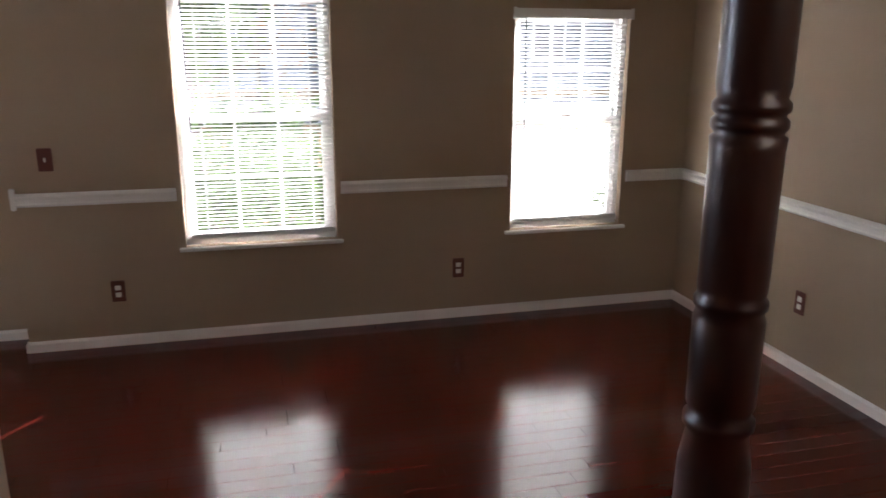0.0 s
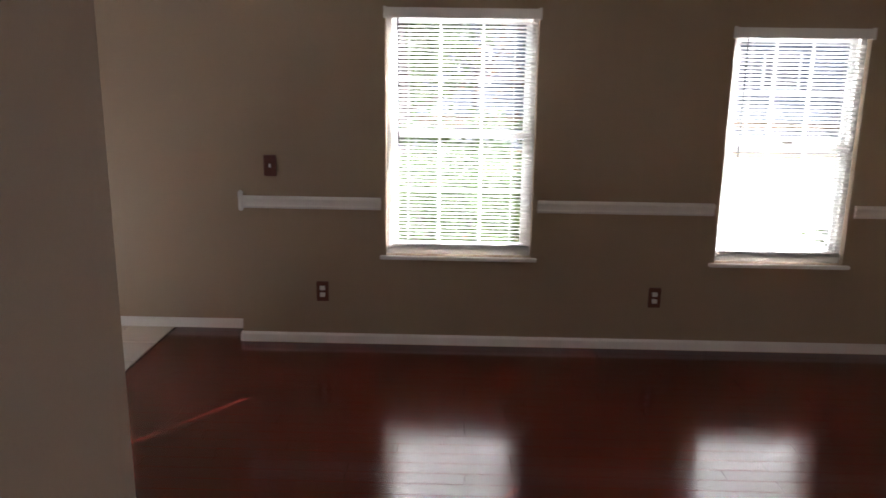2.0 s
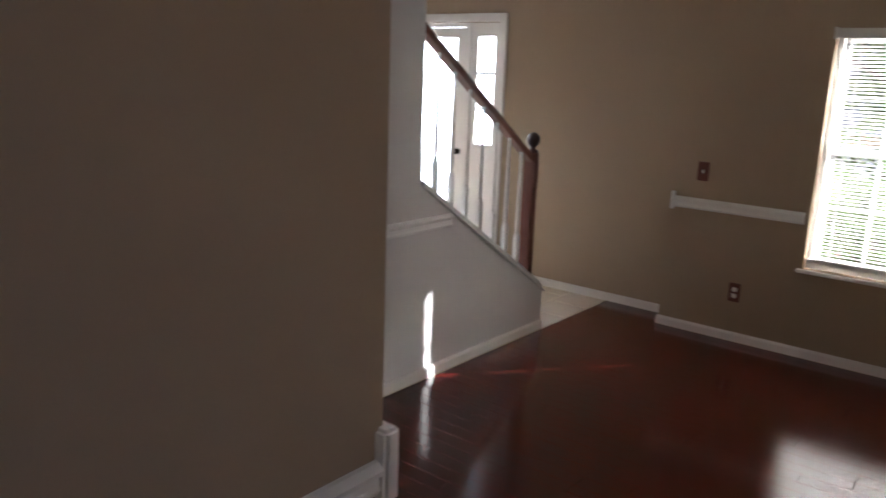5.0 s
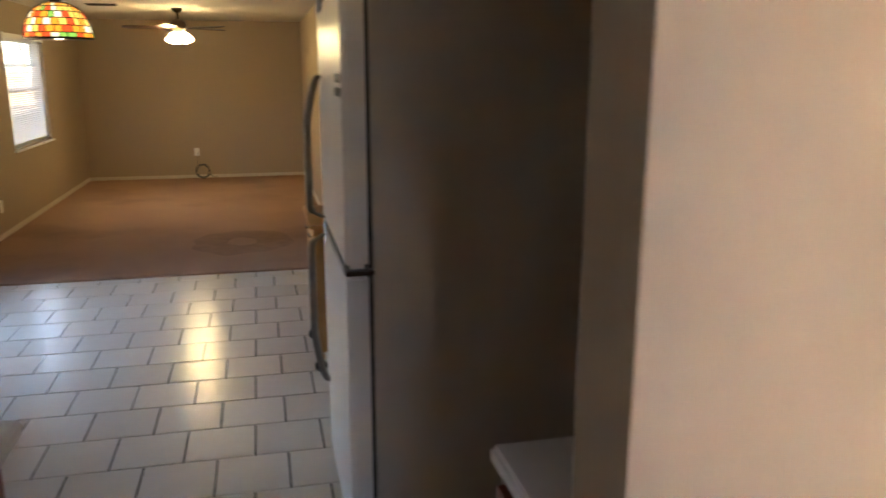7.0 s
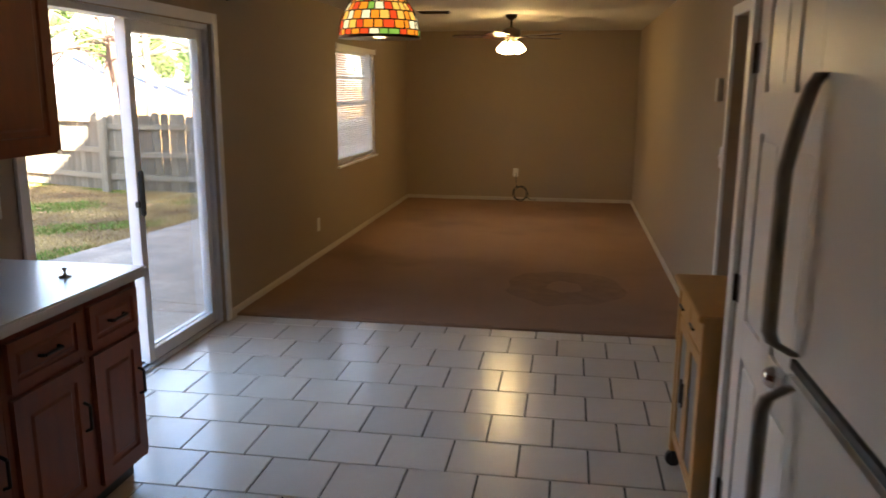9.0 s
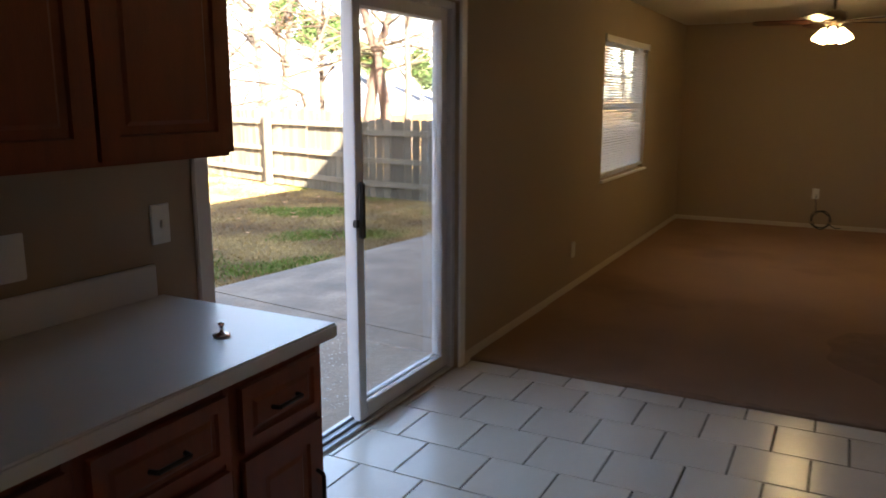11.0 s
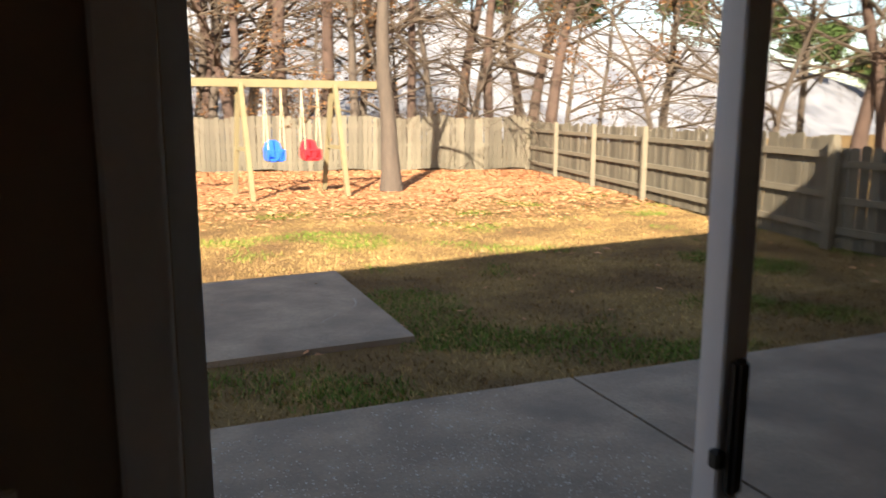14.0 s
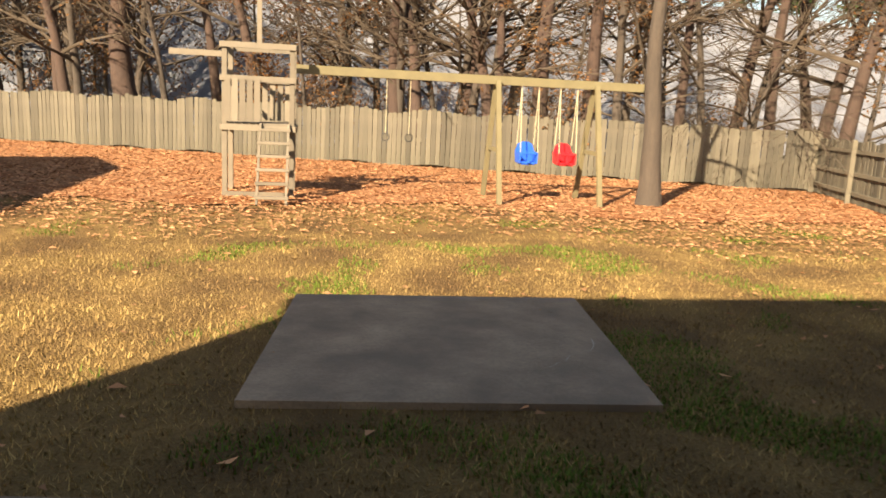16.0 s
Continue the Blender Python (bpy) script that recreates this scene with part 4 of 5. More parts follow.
part("chain", cyl((0, 0, -0.316), (0, 0, -0.02), 0.005, seg=8), "bronze", pd)
part("canopy", cyl((0, 0, -0.025), (0, 0, -0.001), 0.055, 0.05, seg=20), "bronze", pd)
gb = bmesh.new()
bmesh.ops.create_uvsphere(gb, u_segments=14, v_segments=10, radius=0.03, matrix=Matrix.Translation((0, 0, -0.44)))
part("bulb", gb, "shade_glow", pd, "glowing warm bulb", smooth=True)
bulb_lamp("pendant_light", -1.40, -1.44, CEIL - 0.52, 0.20, (1, 0.72, 0.40), 0.05)

# ---------------- ceiling fan ----------------
fn = thing("ceiling_fan", 3.6, -1.68, CEIL, "dark bronze ceiling fan with three lit frosted shades", "ceiling fan")
cn = bmesh.new()
add_lathe(cn, [(0.065, -0.001), (0.06, -0.03), (0.03, -0.055), (0.013, -0.06), (0.013, -0.13), (0.05, -0.14), (0.095, -0.16), (0.105, -0.20), (0.10, -0.24), (0.06, -0.262), (0.05, -0.275), (0.055, -0.30), (0.03, -0.32)], seg=24)
part("motor_housing", cn, "bronze", fn, smooth=True)
for k in range(5):
    m = pose(0, 0, -0.235, 0, 0, 72 * k + 20)
    bm = bmesh.new()
    add_box(bm, 0.09, -0.018, -0.006, 0.19, 0.018, 0.0)
    bmesh.ops.transform(bm, matrix=m, verts=bm.verts)
    ar = part("blade_iron", bm, "bronze", fn)
    bm = bmesh.new()
    add_extrude(bm, [(0.17, -0.05), (0.20, -0.062), (0.58, -0.07), (0.63, -0.055), (0.645, 0), (0.63, 0.055), (0.58, 0.07), (0.20, 0.062), (0.17, 0.05)], "z", 0.0, 0.007)
    bmesh.ops.transform(bm, matrix=m @ pose(0, 0, 0.002, 10), verts=bm.verts)
    part("blade", bm, "post_wood", fn)
for k in range(3):
    a = radians(120 * k + 60)
    d = Vector((math.cos(a), math.sin(a), 0))
    bm = bmesh.new()
    add_lathe(bm, [(0.022, 0.0), (0.030, -0.02), (0.048, -0.06), (0.058, -0.10), (0.060, -0.115), (0.05, -0.115), (0.02, -0.02)], seg=18)
    m = Matrix.Translation(d * 0.07 + Vector((0, 0, -0.29))) @ Matrix.Rotation(radians(28), 4, Vector((-d.y, d.x, 0)) * -1)
    bmesh.ops.transform(bm, matrix=m, verts=bm.verts)
    part("lamp_shade", bm, "shade_glow", fn, "glowing frosted glass shade", smooth=True)
bulb_lamp("fan_light", 3.6, -1.68, CEIL - 0.47, 0.26, (1, 0.70, 0.36), 0.10)

# ceiling register
cvn = thing("ceiling_vent", 3.2, -0.90, CEIL, "brown metal air register set in ceiling", "vent")
part("frame", boxes((-0.09, -0.17, -0.008, -0.07, 0.17, -0.001), (0.07, -0.17, -0.008, 0.09, 0.17, -0.001), (-0.07, -0.17, -0.008, 0.07, -0.15, -0.001), (-0.07, 0.15, -0.008, 0.07, 0.17, -0.001)), "bronze", cvn, bevel=0.002)
for k in range(6):
    bm = boxes((-0.012, -0.149, -0.001, 0.012, 0.149, 0.001))
    bmesh.ops.transform(bm, matrix=pose(-0.056 + 0.0225 * k, 0, -0.010, 0, 35, 0), verts=bm.verts)
    part("louvre", bm, "bronze", cvn)
# cable coil on the carpet
co = thing("cable_coil", 5.98, -1.68, 0.013, "coil of black cable at the baseboard on carpet", "cable")
cu = bmesh.new()
prev = None
random.seed(2)
for k in range(90):
    a = 2 * math.pi * k / 22
    r = 0.10 + 0.012 * math.sin(k * 0.7)
    pt = Vector((0.02 * math.sin(k * 0.31), r * math.cos(a), 0.115 + r * math.sin(a)))
    if prev:
        add_cyl(cu, prev, pt, 0.005, seg=6)
    prev = pt
for pts in ([(0, -0.10, 0.06), (0.02, -0.16, 0.02), (0.0, -0.22, 0.03)], [(0.05, 0.06, 0.2), (0.085, 0.07, 0.32), (0.09, 0.07, 0.40)]):
    for a, b in zip(pts, pts[1:]):
        add_cyl(cu, a, b, 0.005, seg=6)
part("cable", cu, "black", co, smooth=True)
plate("cable_plate", 6.08, -1.60, 0.42, "y", -1, "switch", "plate_white", "small white cable plate on beige wall")
# thermostat-like chime on the pantry corner wall
th = thing("door_chime", -0.05, -3.26, 1.62, "small grey ribbed box on beige wall", "chime")
part("case", boxes((-0.04, 0.001, -0.07, 0.04, 0.035, 0.07)), "grey_handle", th, bevel=0.004)

# carpet stain, a worn ring
sbm = bmesh.new()
for rad0, rad1, cx, cy in ((0.0, 0.5, 1.15, -2.35),):
    n = 48
    rings = []
    for r in (0.14, 0.30, 0.46):
        rings.append([sbm.verts.new((cx + r * 1.25 * (1 + 0.18 * noise.noise(Vector((math.cos(2 * math.pi * k / n) * 2, math.sin(2 * math.pi * k / n) * 2, r * 3)))) * math.cos(2 * math.pi * k / n), cy + r * math.sin(2 * math.pi * k / n) * (1 + 0.2 * noise.noise(Vector((k * 0.3, r, 4)))), 0.0185)) for k in range(n)])
    for a, b in zip(rings, rings[1:]):
        for k in range(n):
            sbm.faces.new((a[k], a[(k + 1) % n], b[(k + 1) % n], b[k]))
structure("carpet_stain", sbm, "carpet_stain", "dark worn ring stain on tan carpet", category="stain")

# ---------------- yard ----------------
gb = bmesh.new()
NX, NY = 90, 90


def spread(i, n, near, far):
    u = 2 * i / n - 1
    return math.copysign(near * abs(u) + (far - near) * abs(u) ** 5, u)


def bank_height(x, y):
    """Pale bank behind the fence, lower towards +x."""
    s = min(1, max(0, (y - 0.10 * x - 31) / 14))
    top = 10.0 - 0.055 * max(0, x - 4)
    s2 = s * s * (3 - 2 * s)
    fall = min(1, max(0, (120 - x) / 60))
    return max(0, top) * s2 * fall


grid = [[gb.verts.new((2 + spread(i, NX, 45, 900), 10 + spread(j, NY, 45, 900), G)) for i in range(NX + 1)] for j in range(NY + 1)]
for row in grid:
    for v in row:
        x, y = v.co.x, v.co.y
        v.co.z = G - 0.02 + (0.02 * noise.noise(Vector((x * 0.3, y * 0.3, 0))) if y > 4 else 0)
for j in range(NY):
    for i in range(NX):
        gb.faces.new((grid[j][i], grid[j][i + 1], grid[j + 1][i + 1], grid[j + 1][i]))
structure("ground", gb, "grass", "dormant patchy lawn with green tufts")

bb = bmesh.new()
bg = [[bb.verts.new((x, y, G - 0.05 + bank_height(x, y) * (1 + 0.06 * noise.noise(Vector((x * 0.12, y * 0.12, 3)))))) for x in np.arange(-70, 110, 3.0)] for y in np.arange(29, 62, 1.5)]
for r0, r1 in zip(bg, bg[1:]):
    for k in range(len(r0) - 1):
        bb.faces.new((r0[k], r0[k + 1], r1[k + 1], r1[k]))
tagged(mesh("embankment", bb, "bank", smooth=True), "pale bare embankment beyond the fence, mottled with painted tree shade", "embankment", kind="structure")

# patio slabs with a joint, and the loose slab
def slab(name, outline, top, label, bevel):
    bm = bmesh.new()
    add_extrude(bm, outline, "z", G - 0.1, top)
    return structure(name, bm, "concrete", label, bevel=bevel, category="pavement")


PAD = [(-2.215, 4.40), (0.33, 4.22), (0.66, 6.83), (-1.92, 6.91)]
slab("patio", [(-3.6, 0.17), (0.50, 0.17), (0.835, 2.945), (-3.6, 3.455)], G + 0.012, "weathered concrete patio slab", 0.01)
slab("patio_b", [(0.525, 0.17), (6.3, 0.17), (6.3, 2.315), (0.86, 2.941)], G + 0.010, "weathered concrete patio slab", 0.01)
slab("patio_slab", PAD, G + 0.03, "square concrete pad in the lawn", 0.015)
structure("threshold", boxes((SL0, 0.161, G, SL1, 0.30, -0.03)), "concrete", "concrete door step", category="trim")

random.seed(11)


def scatter(name, n, area, size, material, label, category, flat, keep):
    """Many small blades or leaves in one mesh."""
    vs, fs = [], []
    while len(vs) < n * 3:
        x, y = random.uniform(area[0], area[1]), random.uniform(area[2], area[3])
        if not keep(x, y):
            continue
        a = random.uniform(0, 6.283)
        s = size * random.uniform(0.5, 1.3)
        dx, dy = math.cos(a) * s, math.sin(a) * s
        k = len(vs)
        if flat:
            h = random.uniform(0.0, 0.02)
            vs += [(x - dx, y - dy, G + h), (x + dy * 0.7, y - dx * 0.7, G + h + random.uniform(0, 0.025)), (x + dx, y + dy, G + h + random.uniform(0, 0.02))]
        else:
            lean = random.uniform(-0.7, 0.7) * s * 2.2
            vs += [(x - dx * 0.16, y - dy * 0.16, G - 0.02), (x + dx * 0.16, y + dy * 0.16, G - 0.02), (x + dy * lean / s, y - dx * lean / s, G - 0.02 + s * random.uniform(0.7, 1.3))]
        fs.append((k, k + 1, k + 2))
    me = bpy.data.meshes.new(name)
    me.from_pydata(vs, [], fs)
    me.materials.append(M[material])
    return tagged(new(name, me), label, category, kind="stuff")


pv, pf = [], []
for _ in range(11000):
    x, y = random.uniform(-2.6, 0.55), random.uniform(0.3, 3.0)
    if noise.noise(Vector((x * 0.9, y * 0.9, 8))) < random.uniform(-0.5, 0.3):
        continue
    r, a, k = random.uniform(0.003, 0.009), random.uniform(0, 6.283), len(pv)
    pv += [(x + r * math.cos(a + 2.09 * q), y + r * math.sin(a + 2.09 * q), G + 0.0125) for q in range(3)] + [(x, y, G + 0.0125 + r * 0.6)]
    pf += [(k, k + 1, k + 3), (k + 1, k + 2, k + 3), (k + 2, k, k + 3)]
pm = bpy.data.meshes.new("exposed_aggregate")
pm.from_pydata(pv, [], pf)
pm.materials.append(M["pebble"])
tagged(new("exposed_aggregate", pm), "pale exposed pebbles in worn concrete", "gravel", kind="stuff")
cv = bmesh.new()
prev = None
for k in range(15):
    u = k / 14
    x, y = 0.36 - 0.55 * u + 0.03 * math.sin(9 * u), 5.55 - 0.62 * u ** 0.6 + 0.02 * math.sin(17 * u)
    cur = (cv.verts.new((x - 0.006, y, G + 0.0315)), cv.verts.new((x + 0.006, y + 0.006, G + 0.0315)))
    if prev:
        cv.faces.new((prev[0], prev[1], cur[1], cur[0]))
    prev = cur
structure("slab_crack", cv, "crack", "pale crack across the concrete pad", category="crack")


def on_slab(x, y):
    on_pad = all((q[0] - p[0]) * (y - p[1]) - (q[1] - p[1]) * (x - p[0]) > -0.04 for p, q in zip(PAD, PAD[1:] + PAD[:1]))
    return on_pad or (-3.64 < x < 6.3 and y < 3.06 - 0.115 * x)


def litter_amount(x, y):
    edge = 9.6 + 1.2 * noise.noise(Vector((x * 0.35, 1.3, 0))) - 0.10 * max(0, x)
    return (y - edge) / 3.2


def fence_y(x):
    return 18.5 + 0.3737 * (11.3 - x)


def green_here(x, y):
    """Green tufts: along the pad and the patio's edge, and in patches on the lawn."""
    n = noise.noise(Vector((x * 0.9 + 4, y * 0.9, 2)))
    beside_pad = 0.55 * math.exp(-((x - 0.95 - 0.13 * (y - 5.2)) / 0.38) ** 2 - ((y - 5.4) / 1.3) ** 2)
    by_patio = 0.45 * math.exp(-((y - 3.3 + 0.115 * x) / 0.22) ** 2 - ((x - 2.0) / 1.6) ** 2)
    before_pad = 0.35 * math.exp(-((y - 4.05) / 0.16) ** 2 - ((x - 0.1) / 0.9) ** 2)
    sunny = 0.25 * math.exp(-((x - 1.2) / 2.2) ** 2 - ((y - 9.0) / 0.7) ** 2)
    return n + beside_pad + by_patio + before_pad + sunny > (0.30 if x > -1.5 else 0.45) + random.uniform(-0.16, 0.22)


scatter("dry_grass", 130000, (-8, 11, 2.2, 13), 0.030, "blade_dry", "short dry tan grass", "grass", False, lambda x, y: not on_slab(x, y) and random.random() > litter_amount(x, y) * 0.8 and random.random() < 1.35 - y / 9)
scatter("green_grass", 42000, (-8, 11, 2.2, 12), 0.036, "blade_green", "short green grass patches", "grass", False, lambda x, y: not on_slab(x, y) and green_here(x, y) and random.random() < 1.2 - y / 13)
scatter("fallen_leaves", 85000, (-15, 11, 8, 28), 0.045, "leaf_litter", "orange-brown fallen leaves", "leaves", True, lambda x, y: y < fence_y(x) - 0.1 and random.random() < litter_amount(x, y) + 0.02)
scatter("stray_leaves", 260, (-6, 9, 3.2, 9), 0.05, "leaf_litter", "scattered dry leaves on lawn", "leaves", True, lambda x, y: True)
lbm = bmesh.new()
lrow = []
for j in range(24):
    row = []
    for i in range(50):
        x = -15 + i * 26 / 49
        y0 = 13.2 + 1.2 * noise.noise(Vector((x * 0.35, 1.3, 0))) - 0.10 * max(0, x) + 0.5 * noise.noise(Vector((x * 1.7, 5, 0)))
        row.append(lbm.verts.new((x, y0 + (fence_y(x) - 0.2 - y0) * j / 23, G + 0.006 + 0.015 * noise.noise(Vector((x, j, 0))))))
    lrow.append(row)
for r0, r1 in zip(lrow, lrow[1:]):
    for k in range(49):
        lbm.faces.new((r0[k], r0[k + 1], r1[k + 1], r1[k]))
tagged(mesh("leaf_bed", lbm, "litter_bed"), "thick bed of reddish-brown leaf litter", "leaf litter", kind="stuff")

# ---------------- fences ----------------


def fence(name, p, q, bays, label, rails_front, wave=0.0, height=1.52):
    """Board fence from p to q; the boards are parts, the rails stand towards the yard if rails_front."""
    f = thing(name, p[0], p[1], G, label, "fence", "yard fences")
    d = Vector((q[0] - p[0], q[1] - p[1], 0))
    L = d.length
    f.rotation_euler = (0, 0, math.atan2(d.y, d.x))
    n = int(L / 0.145)
    datas = []
    for k in range(6):
        h = height + 0.014 * k
        bm = bmesh.new()
        add_extrude(bm, [(0.004, 0), (0.136, 0), (0.136, h - 0.03), (0.112, h), (0.028, h), (0.004, h - 0.03)], "y", -0.009, 0.009)
        datas.append(finish("board", bm, "fence"))
    for k in range(n):
        lift = wave * math.cos(2 * math.pi * (k * 0.145 / 2.45)) if wave else 0
        m = pose(k * 0.145, random.uniform(-0.004, 0.004), 0.02 + lift, random.uniform(-0.6, 0.6), random.uniform(-0.7, 0.7), 0)
        o = new("board", random.choice(datas))
        o.parent = f
        o.matrix_basis = m
    s = -1 if rails_front else 1
    for k in range(bays + 1):
        x = L * k / bays
        bm = boxes((x - 0.05, s * 0.055, 0.0, x + 0.05, s * 0.155, height + 0.08))
        part("post", bm, "fence_rail", f, bevel=0.006)
    for z in (0.20, height * 0.47, height * 0.84):
        part("rail", boxes((0, s * 0.012, z, L, s * 0.052, z + 0.088)), "fence_rail", f)
    return f


random.seed(21)
fence("back_fence", (-16.8, 29.0), (11.3, 18.5), 12, "weathered grey board fence with gently scalloped top", False, wave=0.05)
fence("side_fence", (11.3, 18.5), (6.85, 5.3), 5, "weathered board fence with posts and rails facing yard", True, height=1.37)
fence("side_fence", (6.85, 5.3), (6.5, 0.4), 2, "weathered board fence with posts and rails facing yard", True, height=1.24)
fence("west_fence", (-23.0, 12.0), (-16.8, 29.0), 7, "weathered board fence beyond the lawn", False)

# ---------------- playset ----------------
ps = thing("playset_tower", -2.75, 14.6, G, "weathered wooden playset tower with ladder", "playset")
X0, X1, Y0, Y1 = -0.62, 0.62, -0.55, 0.55
for x in (X0, X1 - 0.09):
    for y in (Y0, Y1 - 0.09):
        part("post", boxes((x, y, 0, x + 0.09, y + 0.09, 2.65)), "play_wood", ps, bevel=0.006)
for k in range(8):
    part("deck_board", boxes((X0, Y0 + 0.137 * k + 0.003, 1.26, X1, Y0 + 0.137 * k + 0.133, 1.295)), "play_wood", ps)
for z in (1.16, 2.0, 2.56):
    part("beam", boxes((X0 - 0.02, Y0 - 0.04, z, X1 + 0.02, Y0 - 0.002, z + 0.10)), "play_wood", ps, bevel=0.004)
    part("beam", boxes((X0 - 0.02, Y1 + 0.002, z, X1 + 0.02, Y1 + 0.04, z + 0.10)), "play_wood", ps, bevel=0.004)
    for x in (X0 - 0.04, X1 + 0.002):
        part("beam", boxes((x, Y0, z, x + 0.038, Y1, z + 0.10)), "play_wood", ps, bevel=0.004)
for k in range(5):
    part("slat", boxes((X0 + 0.05 + 0.125 * k, Y0 - 0.065, 1.32, X0 + 0.15 + 0.125 * k, Y0 - 0.042, 2.04)), "play_wood", ps)
for k in range(8):
    part("slat", boxes((X0 + 0.05 + 0.14 * k, Y1 + 0.042, 1.32, X0 + 0.15 + 0.14 * k, Y1 + 0.065, 2.04)), "play_wood", ps)
part("cross_beam", boxes((X0 - 0.95, -0.05, 2.42, X0, 0.05, 2.52)), "play_wood", ps)
part("base_beam", boxes((X0, Y0 - 0.04, 0.0, X1, Y0 - 0.002, 0.09)), "play_wood", ps)
part("flag_pole", boxes((-0.03, Y0 + 0.0, 2.66, 0.05, Y0 + 0.09, 4.0)), "play_wood", ps)
lad_y0, lad_y1, lad_z1 = -1.62, -0.60, 1.30
for x in (0.02, 0.50):
    bm = bmesh.new()
    add_extrude(bm, [(lad_y0, 0), (lad_y0 + 0.12, 0), (lad_y1 + 0.10, lad_z1), (lad_y1 - 0.02, lad_z1)], "x", x, x + 0.04)
    part("ladder_stile", bm, "play_wood", ps)
for k in range(6):
    u = (k + 0.4) / 6
    y, z = lad_y0 + (lad_y1 - lad_y0) * u, lad_z1 * u
    part("ladder_tread", boxes((0.0, y - 0.03, z, 0.56, y + 0.10, z + 0.045)), "play_wood", ps, bevel=0.003)

# swing frame
sw = thing("swing_frame", 2.6, 14.6, G, "yellowed timber swing frame with overhanging beam", "swing set")
part("top_beam", boxes((-4.72, -0.05, 2.20, 1.95, 0.05, 2.36)), "swing_wood", sw, bevel=0.006)
for x in (-0.98, 0.98):
    for sy in (-1, 1):
        bm = bmesh.new()
        add_box(bm, -0.045, -0.045, 0, 0.045, 0.045, 2.36)
        bmesh.ops.transform(bm, matrix=Matrix.Translation((x, sy * 0.72, 0)) @ Matrix.Rotation(sy * math.atan2(0.64, 2.3), 4, "X"), verts=bm.verts)
        part("leg", bm, "swing_wood", sw, bevel=0.005)
    part("brace", boxes((x - 0.02, -0.46, 0.95, x + 0.02, 0.46, 1.03)), "swing_wood", sw)


def toddler_swing(x, material, colour):
    s = thing("toddler_swing", x, 14.6, G + 0.72, "%s plastic toddler swing seat hung on yellow ropes" % colour, "swing", "toddler swings")
    part("seat", boxes((-0.16, -0.15, 0.0, 0.16, 0.15, 0.06)), material, s, "moulded %s tray" % colour, bevel=0.02)
    bm = bmesh.new()
    add_extrude(bm, [(-0.18, 0.05), (0.18, 0.05), (0.19, 0.24), (0.14, 0.38), (0.06, 0.43), (-0.06, 0.43), (-0.14, 0.38), (-0.19, 0.24)], "y", 0.13, 0.165)
    part("backrest", bm, material, s, bevel=0.012)
    for sx in (-1, 1):
        bm = bmesh.new()
        add_extrude(bm, [(-0.17, 0.03), (0.14, 0.03), (0.14, 0.27), (-0.02, 0.22), (-0.17, 0.25)], "x", sx * 0.165 - 0.014, sx * 0.165 + 0.014)
        part("side_panel", bm, material, s, bevel=0.008)
    part("front_bar", boxes((-0.15, -0.20, 0.19, 0.15, -0.16, 0.25)), material, s, bevel=0.015)
    part("crotch_post", boxes((-0.03, -0.19, 0.03, 0.03, -0.16, 0.20)), material, s, bevel=0.008)
    for sx in (-0.17, 0.17):
        part("rope", cyl((sx, 0.14, 0.38), (sx, 0.0, 1.48), 0.009, seg=6), "rope", s)
        part("rope", cyl((sx, -0.17, 0.24), (sx, 0.0, 1.48), 0.009, seg=6), "rope", s)
    return s


toddler_swing(2.28, "blue", "blue")
toddler_swing(3.05, "red", "red")
rg = thing("trapeze_rings", -0.25, 14.6, G + 1.2, "pair of hanging gym rings on ropes", "gym rings")
for sx in (-0.22, 0.22):
    bm = bmesh.new()
    prev = None
    for k in range(17):
        a = 2 * math.pi * k / 16
        pt = (sx + 0.07 * math.sin(a), 0, -0.07 + 0.07 * math.cos(a))
        if prev:
            add_cyl(bm, prev, pt, 0.010, seg=6)
        prev = pt
    part("ring", bm, "black", rg, smooth=True)
    part("rope", cyl((sx, 0, 0.0), (sx, 0, 1.0), 0.007, seg=6), "rope", rg)

